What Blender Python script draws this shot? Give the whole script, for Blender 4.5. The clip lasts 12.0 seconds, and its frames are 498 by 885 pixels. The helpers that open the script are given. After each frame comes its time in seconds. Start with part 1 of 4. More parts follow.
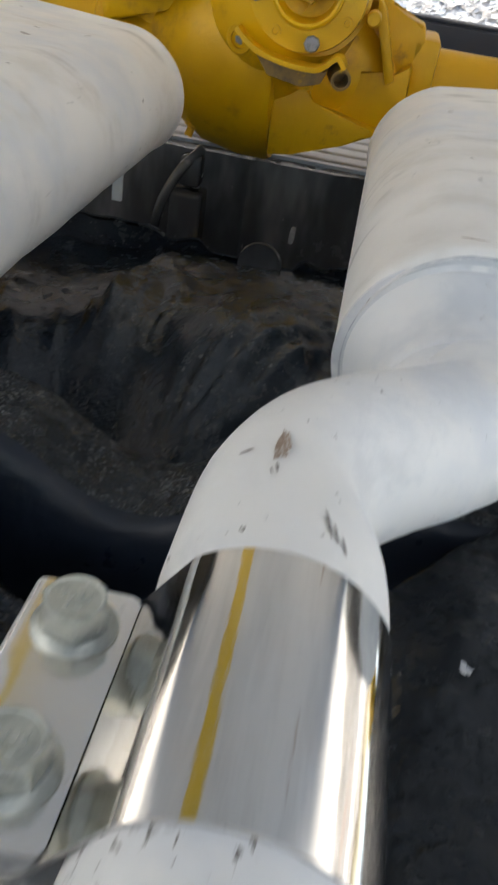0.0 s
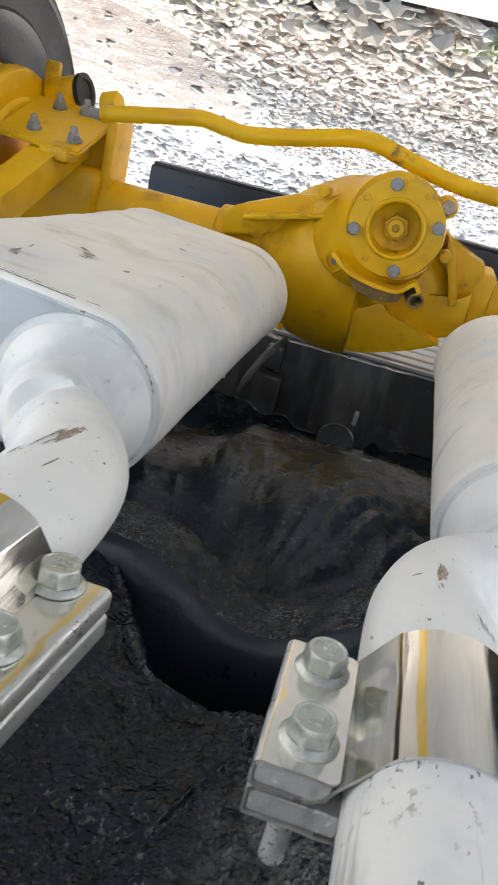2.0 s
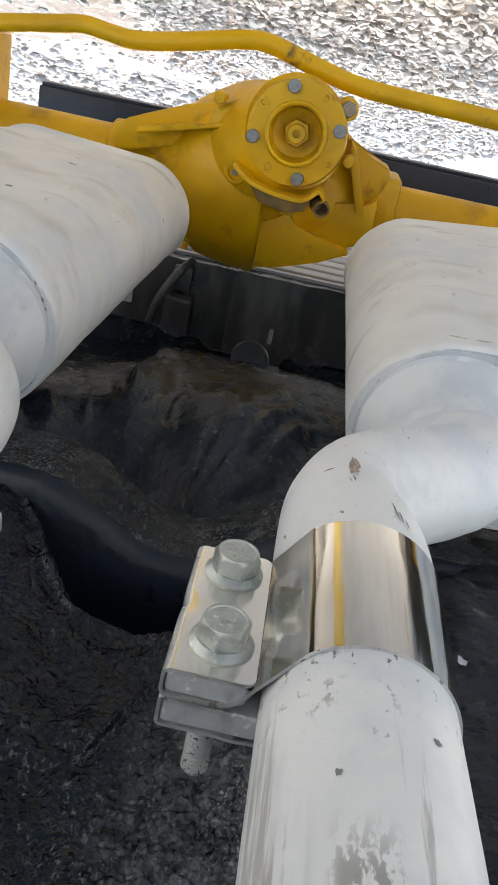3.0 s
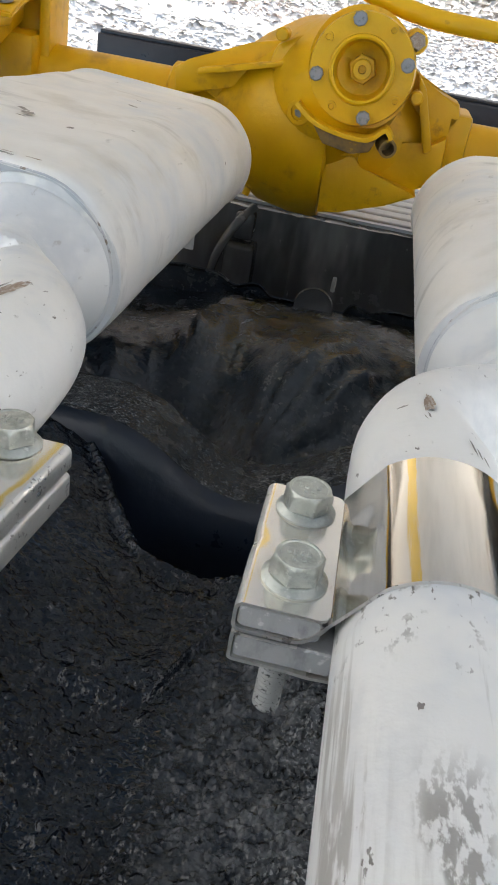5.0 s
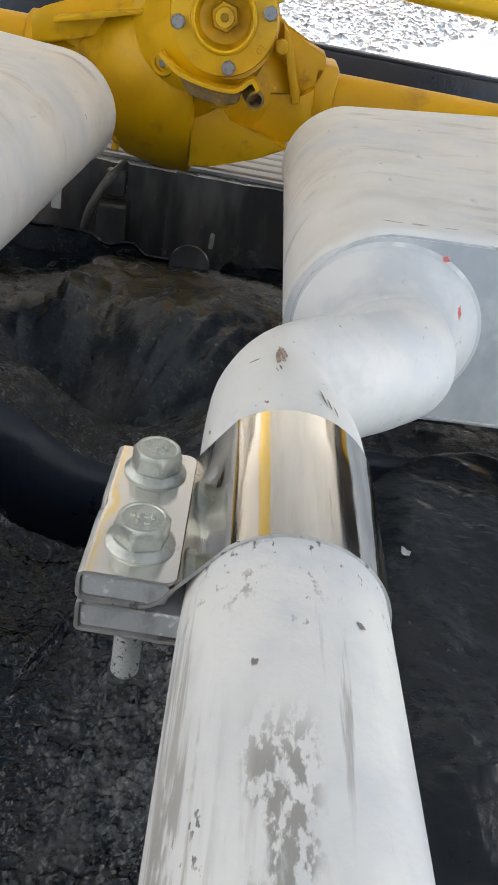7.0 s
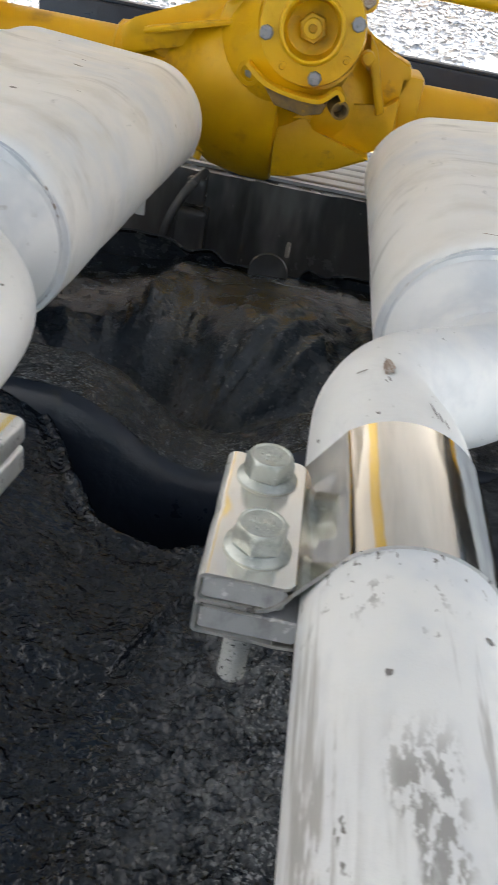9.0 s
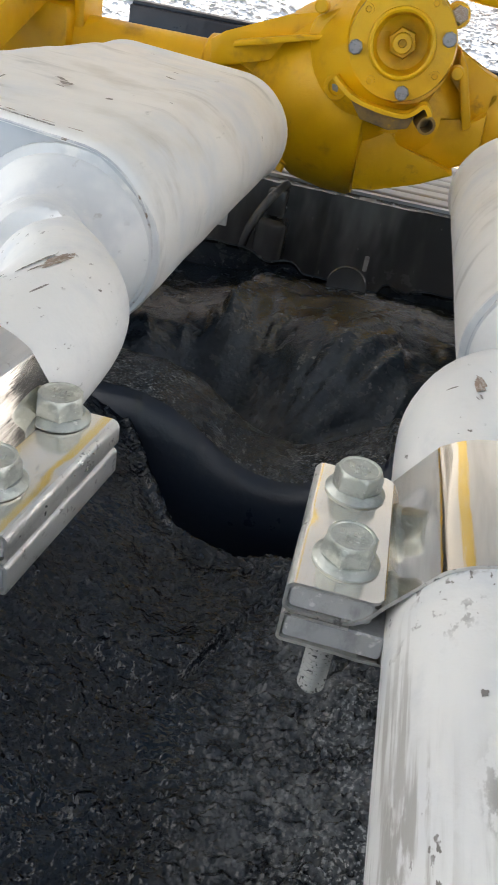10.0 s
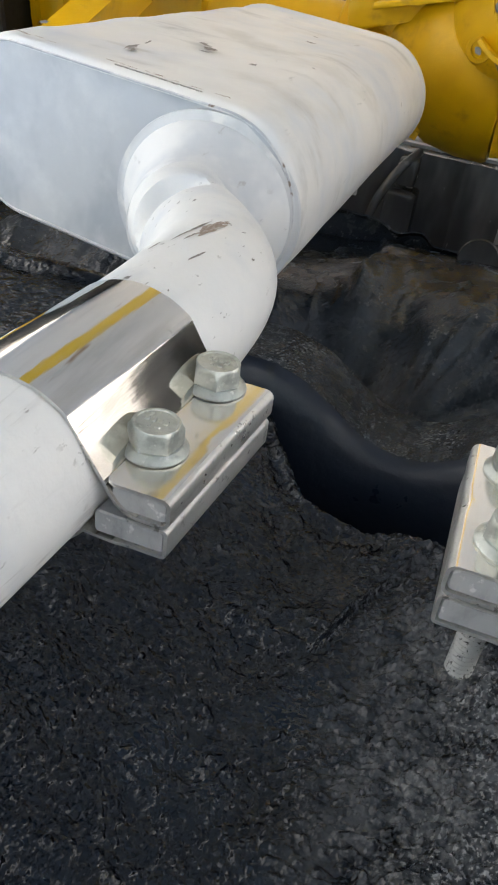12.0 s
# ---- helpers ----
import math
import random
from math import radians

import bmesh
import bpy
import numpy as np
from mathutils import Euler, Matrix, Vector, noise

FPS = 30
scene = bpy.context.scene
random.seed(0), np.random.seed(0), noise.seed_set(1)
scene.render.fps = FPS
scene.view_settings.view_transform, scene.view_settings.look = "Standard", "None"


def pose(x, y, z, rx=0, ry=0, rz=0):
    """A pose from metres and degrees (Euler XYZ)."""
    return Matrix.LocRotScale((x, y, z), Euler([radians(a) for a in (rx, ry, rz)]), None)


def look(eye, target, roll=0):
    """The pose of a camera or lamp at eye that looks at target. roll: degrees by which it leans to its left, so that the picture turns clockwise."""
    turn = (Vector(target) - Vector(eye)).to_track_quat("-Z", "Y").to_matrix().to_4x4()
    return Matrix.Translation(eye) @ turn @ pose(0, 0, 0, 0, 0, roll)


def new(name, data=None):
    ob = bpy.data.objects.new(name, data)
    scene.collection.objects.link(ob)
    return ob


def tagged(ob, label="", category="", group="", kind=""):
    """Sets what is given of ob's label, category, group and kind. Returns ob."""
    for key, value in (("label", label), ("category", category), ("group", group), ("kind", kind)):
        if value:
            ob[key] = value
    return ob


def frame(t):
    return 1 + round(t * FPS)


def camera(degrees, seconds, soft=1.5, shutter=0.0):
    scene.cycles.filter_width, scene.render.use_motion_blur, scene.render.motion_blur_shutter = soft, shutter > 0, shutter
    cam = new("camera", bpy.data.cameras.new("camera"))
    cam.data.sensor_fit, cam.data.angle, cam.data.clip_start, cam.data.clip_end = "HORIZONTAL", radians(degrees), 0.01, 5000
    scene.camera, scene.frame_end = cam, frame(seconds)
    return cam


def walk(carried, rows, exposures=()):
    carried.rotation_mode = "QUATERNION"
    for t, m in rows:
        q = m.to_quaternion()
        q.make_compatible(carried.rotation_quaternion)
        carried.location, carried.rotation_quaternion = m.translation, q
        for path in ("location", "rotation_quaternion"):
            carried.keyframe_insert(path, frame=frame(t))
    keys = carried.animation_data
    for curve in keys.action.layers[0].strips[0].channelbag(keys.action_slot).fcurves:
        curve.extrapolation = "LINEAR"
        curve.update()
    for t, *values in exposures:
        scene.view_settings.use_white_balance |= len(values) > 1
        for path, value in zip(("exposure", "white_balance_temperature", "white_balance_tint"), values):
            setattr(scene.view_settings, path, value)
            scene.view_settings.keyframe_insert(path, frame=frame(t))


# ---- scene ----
cam = camera(34.1, 12.0, shutter=0.5)
# seconds, then metres and degrees in the world
PATH = [
    (0, -0.08956, 0.0974, 0.3769, -113.982, 9.591, 171.758),
    (0.5, -0.08444, 0.03665, 0.38775, -115.566, 6.396, 170.064),
    (1, -0.04319, -0.03202, 0.39899, -115.557, 6.081, 167.641),
    (1.5, -0.0503, -0.05399, 0.39631, -112.424, 9.145, 167.003),
    (2, -0.03014, -0.04115, 0.36112, -102.878, 14.867, 169.233),
    (2.5, -0.04623, -0.02406, 0.37368, -104.023, 13.183, 173.565),
    (3, -0.04302, -0.02165, 0.37726, -106.093, 11.942, 175.55),
    (3.5, -0.03836, -0.02598, 0.37426, -106.646, 12.338, 173.676),
    (3.7, -0.03349, -0.02418, 0.37758, -107.038, 12.683, 172.152),
    (5.3, -0.04437, -0.01449, 0.38805, -110.433, 10.008, 172.058),
    (5.5, -0.04754, -0.01309, 0.38788, -110.506, 9.659, 173.375),
    (6, -0.05233, -0.00979, 0.3876, -110.727, 9.332, 175.706),
    (6.5, -0.05247, -0.00933, 0.38806, -111.061, 9.497, 178.077),
    (6.7, -0.05721, -0.00871, 0.38765, -111.182, 9.709, 179.177),
    (8.3, -0.06194, -0.00444, 0.39064, -111.573, 10.209, 179.411),
    (8.5, -0.05857, -0.00538, 0.39058, -111.619, 10.191, 178.243),
    (9, -0.03896, -0.01075, 0.39061, -111.596, 10.442, 174.859),
    (9.5, -0.03193, -0.01306, 0.39081, -111.569, 10.778, 172.139),
    (10, -0.02968, -0.01407, 0.39181, -111.802, 11.143, 169.7),
    (10.5, -0.02861, -0.01526, 0.39348, -112.102, 11.573, 167.893),
    (11, -0.00575, -0.02029, 0.39789, -112.874, 12.143, 166.209),
    (11.5, -0.00697, -0.01609, 0.39526, -113.857, 11.718, 164.081),
    (12, -0.01156, -0.01475, 0.39606, -115.287, 10.656, 161.825),
]
walk(cam, [(t, pose(x, y, z, rx, ry, rz)) for t, x, y, z, rx, ry, rz in PATH],
     exposures=[(0.0, 1.85, 6700, 7), (0.5, 2.0, 6700, 7), (1.0, 2.25, 6700, 7), (1.5, 2.35, 6750, 7), (2.0, 2.1, 6700, 7), (2.5, 1.85, 6700, 7), (3.5, 1.95, 6700, 7), (5.5, 2.1, 6700, 7), (8.5, 2.1, 6700, 7), (9.0, 2.15, 6700, 7), (10.5, 2.25, 6700, 7), (11.0, 2.3, 6750, 7), (12.0, 2.25, 6750, 7)])

# ---- light ----
sky = bpy.data.worlds.new("overcast_sky")
scene.world = sky
sky.use_nodes = True
sky_nodes, sky_links = sky.node_tree.nodes, sky.node_tree.links
air = sky_nodes.new("ShaderNodeTexSky")
air.sky_type, air.sun_disc = "NISHITA", False
air.sun_elevation, air.sun_rotation = radians(44), radians(4)
air.air_density, air.dust_density = 1.0, 3.0
backing = sky_nodes["Background"]
backing.inputs["Strength"].default_value = 0.125
sky_links.new(air.outputs["Color"], backing.inputs["Color"])
sun = new("sun", bpy.data.lights.new("sun", "SUN"))
sun.data.energy, sun.data.angle, sun.data.color = 2.7, radians(60), (1.0, 0.98, 0.955)
sun.matrix_world = look((0.5, 6.9, 6.4), (0.0, 0.6, 0.0))


# ---- materials ----
def surface(name, base, rough=0.5, metal=0.0, layers=(), relief=(), rough_noise=None, shine=0.5):
    """A principled surface. layers: (colour, noise scale, stretch, from, to, detail) mixed over the base in turn, broken up by a second noise and kept to a stretch of an axis where given;
    relief: (noise scale, height in metres, stretch); rough_noise: (scale, from, to)."""
    mat = bpy.data.materials.new(name)
    mat.use_nodes = True
    nodes, links = mat.node_tree.nodes, mat.node_tree.links
    shader = nodes["Principled BSDF"]
    shader.inputs["Roughness"].default_value, shader.inputs["Metallic"].default_value = rough, metal
    shader.inputs["Specular IOR Level"].default_value = shine
    place = nodes.new("ShaderNodeTexCoord").outputs["Object"]

    def speckle(scale, stretch, detail=4.0, offset=0.0):
        turn = nodes.new("ShaderNodeMapping")
        turn.inputs["Scale"].default_value = stretch[:3]
        turn.inputs["Rotation"].default_value = (0, 0, stretch[3] if len(stretch) > 3 else 0.0)
        turn.inputs["Location"].default_value = (offset, 1.7 * offset, -offset)
        links.new(place, turn.inputs["Vector"])
        if detail == "cells":
            tex, sign = nodes.new("ShaderNodeTexVoronoi"), nodes.new("ShaderNodeMath")
            tex.feature = "SMOOTH_F1"
            tex.inputs["Scale"].default_value, tex.inputs["Smoothness"].default_value = scale, 0.8
            sign.operation = "MULTIPLY"
            sign.inputs[1].default_value = -1.0
            links.new(turn.outputs["Vector"], tex.inputs["Vector"])
            links.new(tex.outputs["Distance"], sign.inputs[0])
            return sign.outputs[0]
        tex = nodes.new("ShaderNodeTexNoise")
        tex.inputs["Scale"].default_value, tex.inputs["Detail"].default_value, tex.inputs["Roughness"].default_value = scale, detail, 0.6
        links.new(turn.outputs["Vector"], tex.inputs["Vector"])
        return tex.outputs["Fac"]

    def ramp(value, low, high):
        span = nodes.new("ShaderNodeMapRange")
        span.interpolation_type = "SMOOTHSTEP"
        span.inputs["From Min"].default_value, span.inputs["From Max"].default_value = low, high
        links.new(value, span.inputs["Value"])
        return span.outputs["Result"]

    colour = None
    for n, (tint, scale, stretch, low, high, detail, *broken) in enumerate(layers):
        broken = broken[0] if broken else None
        mix = nodes.new("ShaderNodeMix")
        mix.data_type = "RGBA"
        if colour is None:
            mix.inputs["A"].default_value = (*base, 1)
        else:
            links.new(colour, mix.inputs["A"])
        mix.inputs["B"].default_value = (*tint, 1)
        cover = ramp(speckle(scale, stretch, detail, 3.1 * n), low, high)
        if broken:
            both = nodes.new("ShaderNodeMath")
            both.operation = "MULTIPLY"
            links.new(cover, both.inputs[0])
            links.new(ramp(speckle(broken[0], broken[3], 5.0, 7.7 * n), broken[1], broken[2]), both.inputs[1])
            cover = both.outputs[0]
        for axis, start, end in (broken or ())[4:]:
            split, both = nodes.new("ShaderNodeSeparateXYZ"), nodes.new("ShaderNodeMath")
            both.operation = "MULTIPLY"
            links.new(place, split.inputs["Vector"])
            links.new(cover, both.inputs[0])
            links.new(ramp(split.outputs[axis], start, end), both.inputs[1])
            cover = both.outputs[0]
        links.new(cover, mix.inputs["Factor"])
        colour = mix.outputs["Result"]
    if colour is None:
        shader.inputs["Base Color"].default_value = (*base, 1)
    else:
        links.new(colour, shader.inputs["Base Color"])
    if rough_noise:
        scale, low, high = rough_noise
        span = nodes.new("ShaderNodeMapRange")
        span.inputs["From Min"].default_value, span.inputs["From Max"].default_value = 0.3, 0.7
        span.inputs["To Min"].default_value, span.inputs["To Max"].default_value = low, high
        links.new(speckle(scale, (1, 1, 1), 5.0, 9.0), span.inputs["Value"])
        links.new(span.outputs["Result"], shader.inputs["Roughness"])
    normal = None
    for n, (scale, height, stretch, *fine) in enumerate(relief):
        rise = nodes.new("ShaderNodeBump")
        rise.inputs["Strength"].default_value, rise.inputs["Distance"].default_value = 1.0, height
        links.new(speckle(scale, stretch, fine[0] if fine else 4.0, 20 + 5 * n), rise.inputs["Height"])
        if normal is not None:
            links.new(normal, rise.inputs["Normal"])
        normal = rise.outputs["Normal"]
    if normal is not None:
        links.new(normal, shader.inputs["Normal"])
    return mat


EVEN, ALONG = (1, 1, 1), (1, 0.12, 1)
WHITE_PIPE = surface("white_heat_paint_on_pipe", (0.70, 0.70, 0.69), 0.42, layers=(
    ((0.55, 0.575, 0.61), 17, EVEN, 0.45, 0.70, 4),
    ((0.54, 0.545, 0.56), 24, (1, 0.14, 1), 0.48, 0.78, 6, (11, 0.40, 0.55, EVEN, (1, 0.03, -0.03))),
    ((0.57, 0.578, 0.585), 48, (1, 0.5, 1), 0.50, 0.74, 8, (14, 0.42, 0.58, EVEN)),
    ((0.31, 0.30, 0.285), 40, (1, 0.26, 1), 0.420, 0.480, 9, (380, 0.43, 0.53, (1, 0.45, 1), (0, -0.0165, -0.0115), (0, 0.0035, -0.0025), (1, -0.012, -0.034))),
    ((0.35, 0.34, 0.325), 170, (1, 0.06, 1), 0.46, 0.56, 6, (260, 0.38, 0.52, (1, 0.3, 1), (0, -0.017, -0.023), (1, -0.008, -0.03))),
    ((0.40, 0.39, 0.375), 190, (1, 0.05, 1), 0.56, 0.66, 5, (22, 0.42, 0.54, (1, 0.3, 1), (1, 0.05, -0.01))),
    ((0.20, 0.19, 0.18), 230, (1, 0.6, 1), 0.57, 0.63, 4, (40, 0.44, 0.56, EVEN, (1, 0.008, 0.034), (1, 0.075, 0.06))),
    ((0.15, 0.14, 0.13), 280, (1, 0.45, 1), 0.64, 0.68, 4, (17, 0.50, 0.58, EVEN)),
    # Past the bend: bluish paint, with the elbow's shade put into it.
    ((0.56, 0.59, 0.63), 24, EVEN, 0.28, 0.80, 4, (9, 0.28, 0.6, EVEN, (1, 0.17, 0.235)))),
    relief=((60, 0.0006, EVEN, 2), (500, 0.00015, EVEN)), rough_noise=(30, 0.34, 0.6))
WHITE_SHELL = surface("white_heat_paint_on_muffler", (0.71, 0.70, 0.68), 0.45, layers=(
    ((0.58, 0.61, 0.65), 9, EVEN, 0.45, 0.75, 4), ((0.59, 0.575, 0.54), 11, EVEN, 0.55, 0.75, 4),
    ((0.49, 0.483, 0.47), 26, (0.30, 1, 0.4, 0.45), 0.53, 0.68, 6, (8, 0.42, 0.56, EVEN)),
    ((0.40, 0.40, 0.40), 70, (1, 0.25, 1, -0.6), 0.63, 0.72, 5, (14, 0.50, 0.62, EVEN)),
    ((0.13, 0.12, 0.11), 90, (0.7, 1, 0.7, 0.6), 0.70, 0.725, 4, (10, 0.50, 0.58, EVEN))),
    relief=((15, 0.006, (0.6, 1, 0.6, 0.4), 1), (300, 0.0002, EVEN)), rough_noise=(25, 0.36, 0.6))
# The muffler white again, with the end plate's bluish shade put into the colour.
SHADED_WHITE = surface("bluish_white_paint_with_shade", (0.48, 0.50, 0.525), 0.45, layers=(
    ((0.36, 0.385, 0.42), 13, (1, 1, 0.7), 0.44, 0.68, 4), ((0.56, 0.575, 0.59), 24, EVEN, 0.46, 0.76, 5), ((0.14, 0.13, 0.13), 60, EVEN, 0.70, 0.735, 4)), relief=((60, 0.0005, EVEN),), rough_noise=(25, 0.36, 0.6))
# White with the bluish shading of the domed neck put into the colour.
DOME = surface("bluish_shaded_white_on_pressing", (0.67, 0.675, 0.68), 0.5, layers=(
    ((0.52, 0.545, 0.58), 15, EVEN, 0.44, 0.70, 4), ((0.70, 0.70, 0.69), 30, EVEN, 0.55, 0.72, 5), ((0.40, 0.40, 0.41), 120, (1, 0.4, 1), 0.62, 0.70, 5, (18, 0.48, 0.6, EVEN))), relief=((60, 0.0005, EVEN),), rough_noise=(25, 0.42, 0.62))
# Grey for thin paint and for the groove's own shade, both in the colour.
GROOVE = surface("thin_white_paint_with_groove_shade", (0.58, 0.595, 0.615), 0.5, layers=(
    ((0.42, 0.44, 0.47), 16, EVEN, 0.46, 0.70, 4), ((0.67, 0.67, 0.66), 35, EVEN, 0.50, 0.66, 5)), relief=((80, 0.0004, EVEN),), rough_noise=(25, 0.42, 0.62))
SEAM_GREY = surface("thin_paint_over_a_seam", (0.40, 0.42, 0.46), 0.5, layers=(
    ((0.60, 0.60, 0.60), 40, EVEN, 0.44, 0.62, 5), ((0.20, 0.16, 0.13), 90, EVEN, 0.58, 0.66, 5)), relief=((200, 0.0005, EVEN),))
RED_MARK = surface("red_wax_mark", (0.62, 0.16, 0.16), 0.6, layers=(((0.72, 0.66, 0.66), 300, EVEN, 0.46, 0.56, 4),))
CHIP = surface("dark_chip", (0.19, 0.175, 0.165), 0.6, layers=(((0.36, 0.34, 0.32), 260, EVEN, 0.48, 0.62, 3),))
STEEL_BAND = surface("polished_stainless_band", (0.80, 0.765, 0.71), 0.06, 1.0, layers=(
    ((0.62, 0.585, 0.53), 50, (1, 0.10, 1), 0.42, 0.60, 5), ((0.42, 0.30, 0.21), 70, (1, 0.08, 1), 0.64, 0.70, 5), ((0.40, 0.36, 0.31), 300, EVEN, 0.60, 0.70, 3, (22, 0.60, 0.70, EVEN))),
    relief=((40, 0.0005, (1, 0.35, 1), 1), (160, 0.00008, (1, 0.1, 1))), rough_noise=(60, 0.04, 0.13))
STEEL_PLATE = surface("stainless_lug_plate", (0.82, 0.79, 0.74), 0.2, 0.92, layers=(
    ((0.74, 0.69, 0.60), 26, EVEN, 0.50, 0.85, 1), ((0.52, 0.50, 0.46), 140, (1, 0.3, 1), 0.58, 0.70, 4)), relief=((35, 0.0004, EVEN, 1),), rough_noise=(30, 0.14, 0.24))
STEEL_EDGE = surface("worn_stainless_edge", (0.60, 0.59, 0.57), 0.34, 0.72, layers=(
    ((0.42, 0.41, 0.40), 70, (1, 0.15, 1), 0.46, 0.68, 5), ((0.24, 0.23, 0.22), 260, EVEN, 0.60, 0.68, 4)), relief=((90, 0.0009, (1, 0.4, 1), 3), (320, 0.0003, EVEN)), rough_noise=(60, 0.24, 0.5))
ALLOY = surface("sawn_alloy_block", (0.40, 0.405, 0.41), 0.55, 0.12, layers=(
    ((0.27, 0.27, 0.28), 130, (1, 1, 0.5), 0.48, 0.70, 6), ((0.62, 0.62, 0.61), 160, EVEN, 0.60, 0.68, 4)), relief=((400, 0.0003, EVEN), (90, 0.0004, EVEN)))
ZINC = surface("zinc_plated_bolt", (0.46, 0.48, 0.445), 0.34, 0.6, layers=(
    ((0.33, 0.345, 0.32), 150, EVEN, 0.45, 0.65, 6), ((0.55, 0.565, 0.53), 300, EVEN, 0.60, 0.68, 3)), relief=((500, 0.00025, EVEN), (160, 0.0004, EVEN)))
ZINC_WORN = surface("zinc_thread_spotted_with_black", (0.40, 0.40, 0.385), 0.45, 0.5, layers=(
    ((0.04, 0.04, 0.04), 900, EVEN, 0.59, 0.63, 2),))
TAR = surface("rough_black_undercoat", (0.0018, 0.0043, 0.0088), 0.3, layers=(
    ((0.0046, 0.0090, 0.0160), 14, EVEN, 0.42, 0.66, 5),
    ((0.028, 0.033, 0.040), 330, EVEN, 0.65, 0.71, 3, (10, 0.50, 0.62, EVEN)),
    # Paler film and specks towards +x: sheen and glints put into the colour.
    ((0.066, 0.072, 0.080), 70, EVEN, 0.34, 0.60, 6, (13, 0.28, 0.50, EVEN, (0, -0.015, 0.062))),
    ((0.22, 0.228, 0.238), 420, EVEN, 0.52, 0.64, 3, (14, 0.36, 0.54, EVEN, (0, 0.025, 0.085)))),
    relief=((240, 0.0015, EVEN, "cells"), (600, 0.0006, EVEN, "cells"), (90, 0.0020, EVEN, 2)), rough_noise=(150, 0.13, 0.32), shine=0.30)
SMOOTH_TAR = surface("smooth_black_undercoat", (0.0065, 0.0082, 0.0110), 0.3, layers=(
    ((0.014, 0.0165, 0.0205), 9, EVEN, 0.42, 0.66, 5), ((0.08, 0.082, 0.085), 90, EVEN, 0.66, 0.71, 4, (9, 0.5, 0.6, EVEN))),
    relief=((45, 0.0016, EVEN, 2), (300, 0.0005, EVEN, 2)), rough_noise=(40, 0.14, 0.32), shine=0.35)
LUMPS = surface("trowelled_black_sealer", (0.0080, 0.0140, 0.0225), 0.38, layers=(
    ((0.024, 0.031, 0.041), 10, EVEN, 0.42, 0.66, 5), ((0.025, 0.029, 0.036), 9, EVEN, 0.62, 0.78, 4), ((0.12, 0.126, 0.135), 200, EVEN, 0.60, 0.69, 4, (12, 0.42, 0.58, EVEN))),
    relief=((70, 0.0022, EVEN, 3), (210, 0.0016, EVEN, 3)), rough_noise=(45, 0.12, 0.34), shine=0.50)
BLACK = surface("smooth_black_chassis_paint", (0.0075, 0.0120, 0.0220), 0.4, layers=(
    ((0.016, 0.018, 0.022), 60, EVEN, 0.6, 0.75, 4),), relief=((30, 0.002, EVEN, 2), (120, 0.0006, EVEN)), rough_noise=(40, 0.26, 0.46), shine=0.42)
# Lighter than BLACK: the light that the crossmember's top catches is in the colour.
CROSS_TOP = surface("black_chassis_paint_with_light", (0.013, 0.019, 0.027), 0.32, layers=(
    ((0.036, 0.043, 0.052), 40, EVEN, 0.46, 0.66, 5), ((0.24, 0.245, 0.25), 420, EVEN, 0.55, 0.63, 3, (14, 0.42, 0.58, EVEN))), relief=((420, 0.002, EVEN), (110, 0.003, EVEN)), rough_noise=(70, 0.16, 0.36), shine=0.32)
GLOSS = surface("black_body_paint", (0.052, 0.054, 0.059), 0.2, layers=(
    # Pale upright smears: the panel's blurred highlights painted in.
    ((0.17, 0.172, 0.178), 9, (1, 1, 0.3), 0.46, 0.70, 4), ((0.20, 0.20, 0.20), 160, (1, 1, 0.3), 0.66, 0.72, 3, (18, 0.5, 0.6, EVEN))),
    relief=((18, 0.005, (1, 1, 0.4), 2), (60, 0.0006, EVEN, 2)), rough_noise=(20, 0.14, 0.30))
YELLOW = surface("yellow_chassis_paint", (0.68, 0.385, 0.003), 0.4, layers=(
    ((0.58, 0.315, 0.004), 7, EVEN, 0.42, 0.7, 4), ((0.36, 0.20, 0.018), 13, EVEN, 0.55, 0.74, 5), ((0.20, 0.11, 0.025), 26, EVEN, 0.63, 0.78, 5)), relief=((70, 0.0008, EVEN), (12, 0.002, EVEN)), rough_noise=(30, 0.34, 0.54), shine=0.35)
# Brown for grime and for the bracket's shaded underside, both in the colour.
SHADED_GRIME = surface("grimy_shaded_yellow", (0.24, 0.15, 0.05), 0.55, layers=(((0.12, 0.085, 0.05), 40, EVEN, 0.45, 0.65, 5), ((0.48, 0.28, 0.01), 60, EVEN, 0.60, 0.70, 4)), relief=((120, 0.001, EVEN),))
BOLT_GREY = surface("dull_steel_bolt", (0.27, 0.265, 0.275), 0.5, 0.4, layers=(((0.15, 0.15, 0.155), 200, EVEN, 0.5, 0.7, 3),))
SILVER = surface("bare_ribbed_sheet", (0.36, 0.385, 0.42), 0.4, 0.25, layers=(
    ((0.20, 0.215, 0.24), 14, (0.4, 1, 1), 0.5, 0.75, 4),), relief=((40, 0.001, EVEN),))
RUBBER = surface("tyre_rubber", (0.006, 0.006, 0.0068), 0.65, layers=(((0.03, 0.0295, 0.029), 14, EVEN, 0.5, 0.75, 4),), relief=((140, 0.001, EVEN),))
STONE = surface("crushed_limestone", (0.42, 0.40, 0.385), 0.85, relief=((60, 0.002, EVEN),))
DIRT = surface("dusty_gravel_bed", (0.29, 0.272, 0.252), 0.9, layers=(
    ((0.50, 0.485, 0.465), 38, EVEN, 0.45, 0.6, 3), ((0.22, 0.205, 0.19), 55, EVEN, 0.58, 0.66, 3), ((0.40, 0.31, 0.26), 1.1, EVEN, 0.5, 0.68, 3)), relief=((30, 0.03, EVEN), (90, 0.01, EVEN)))
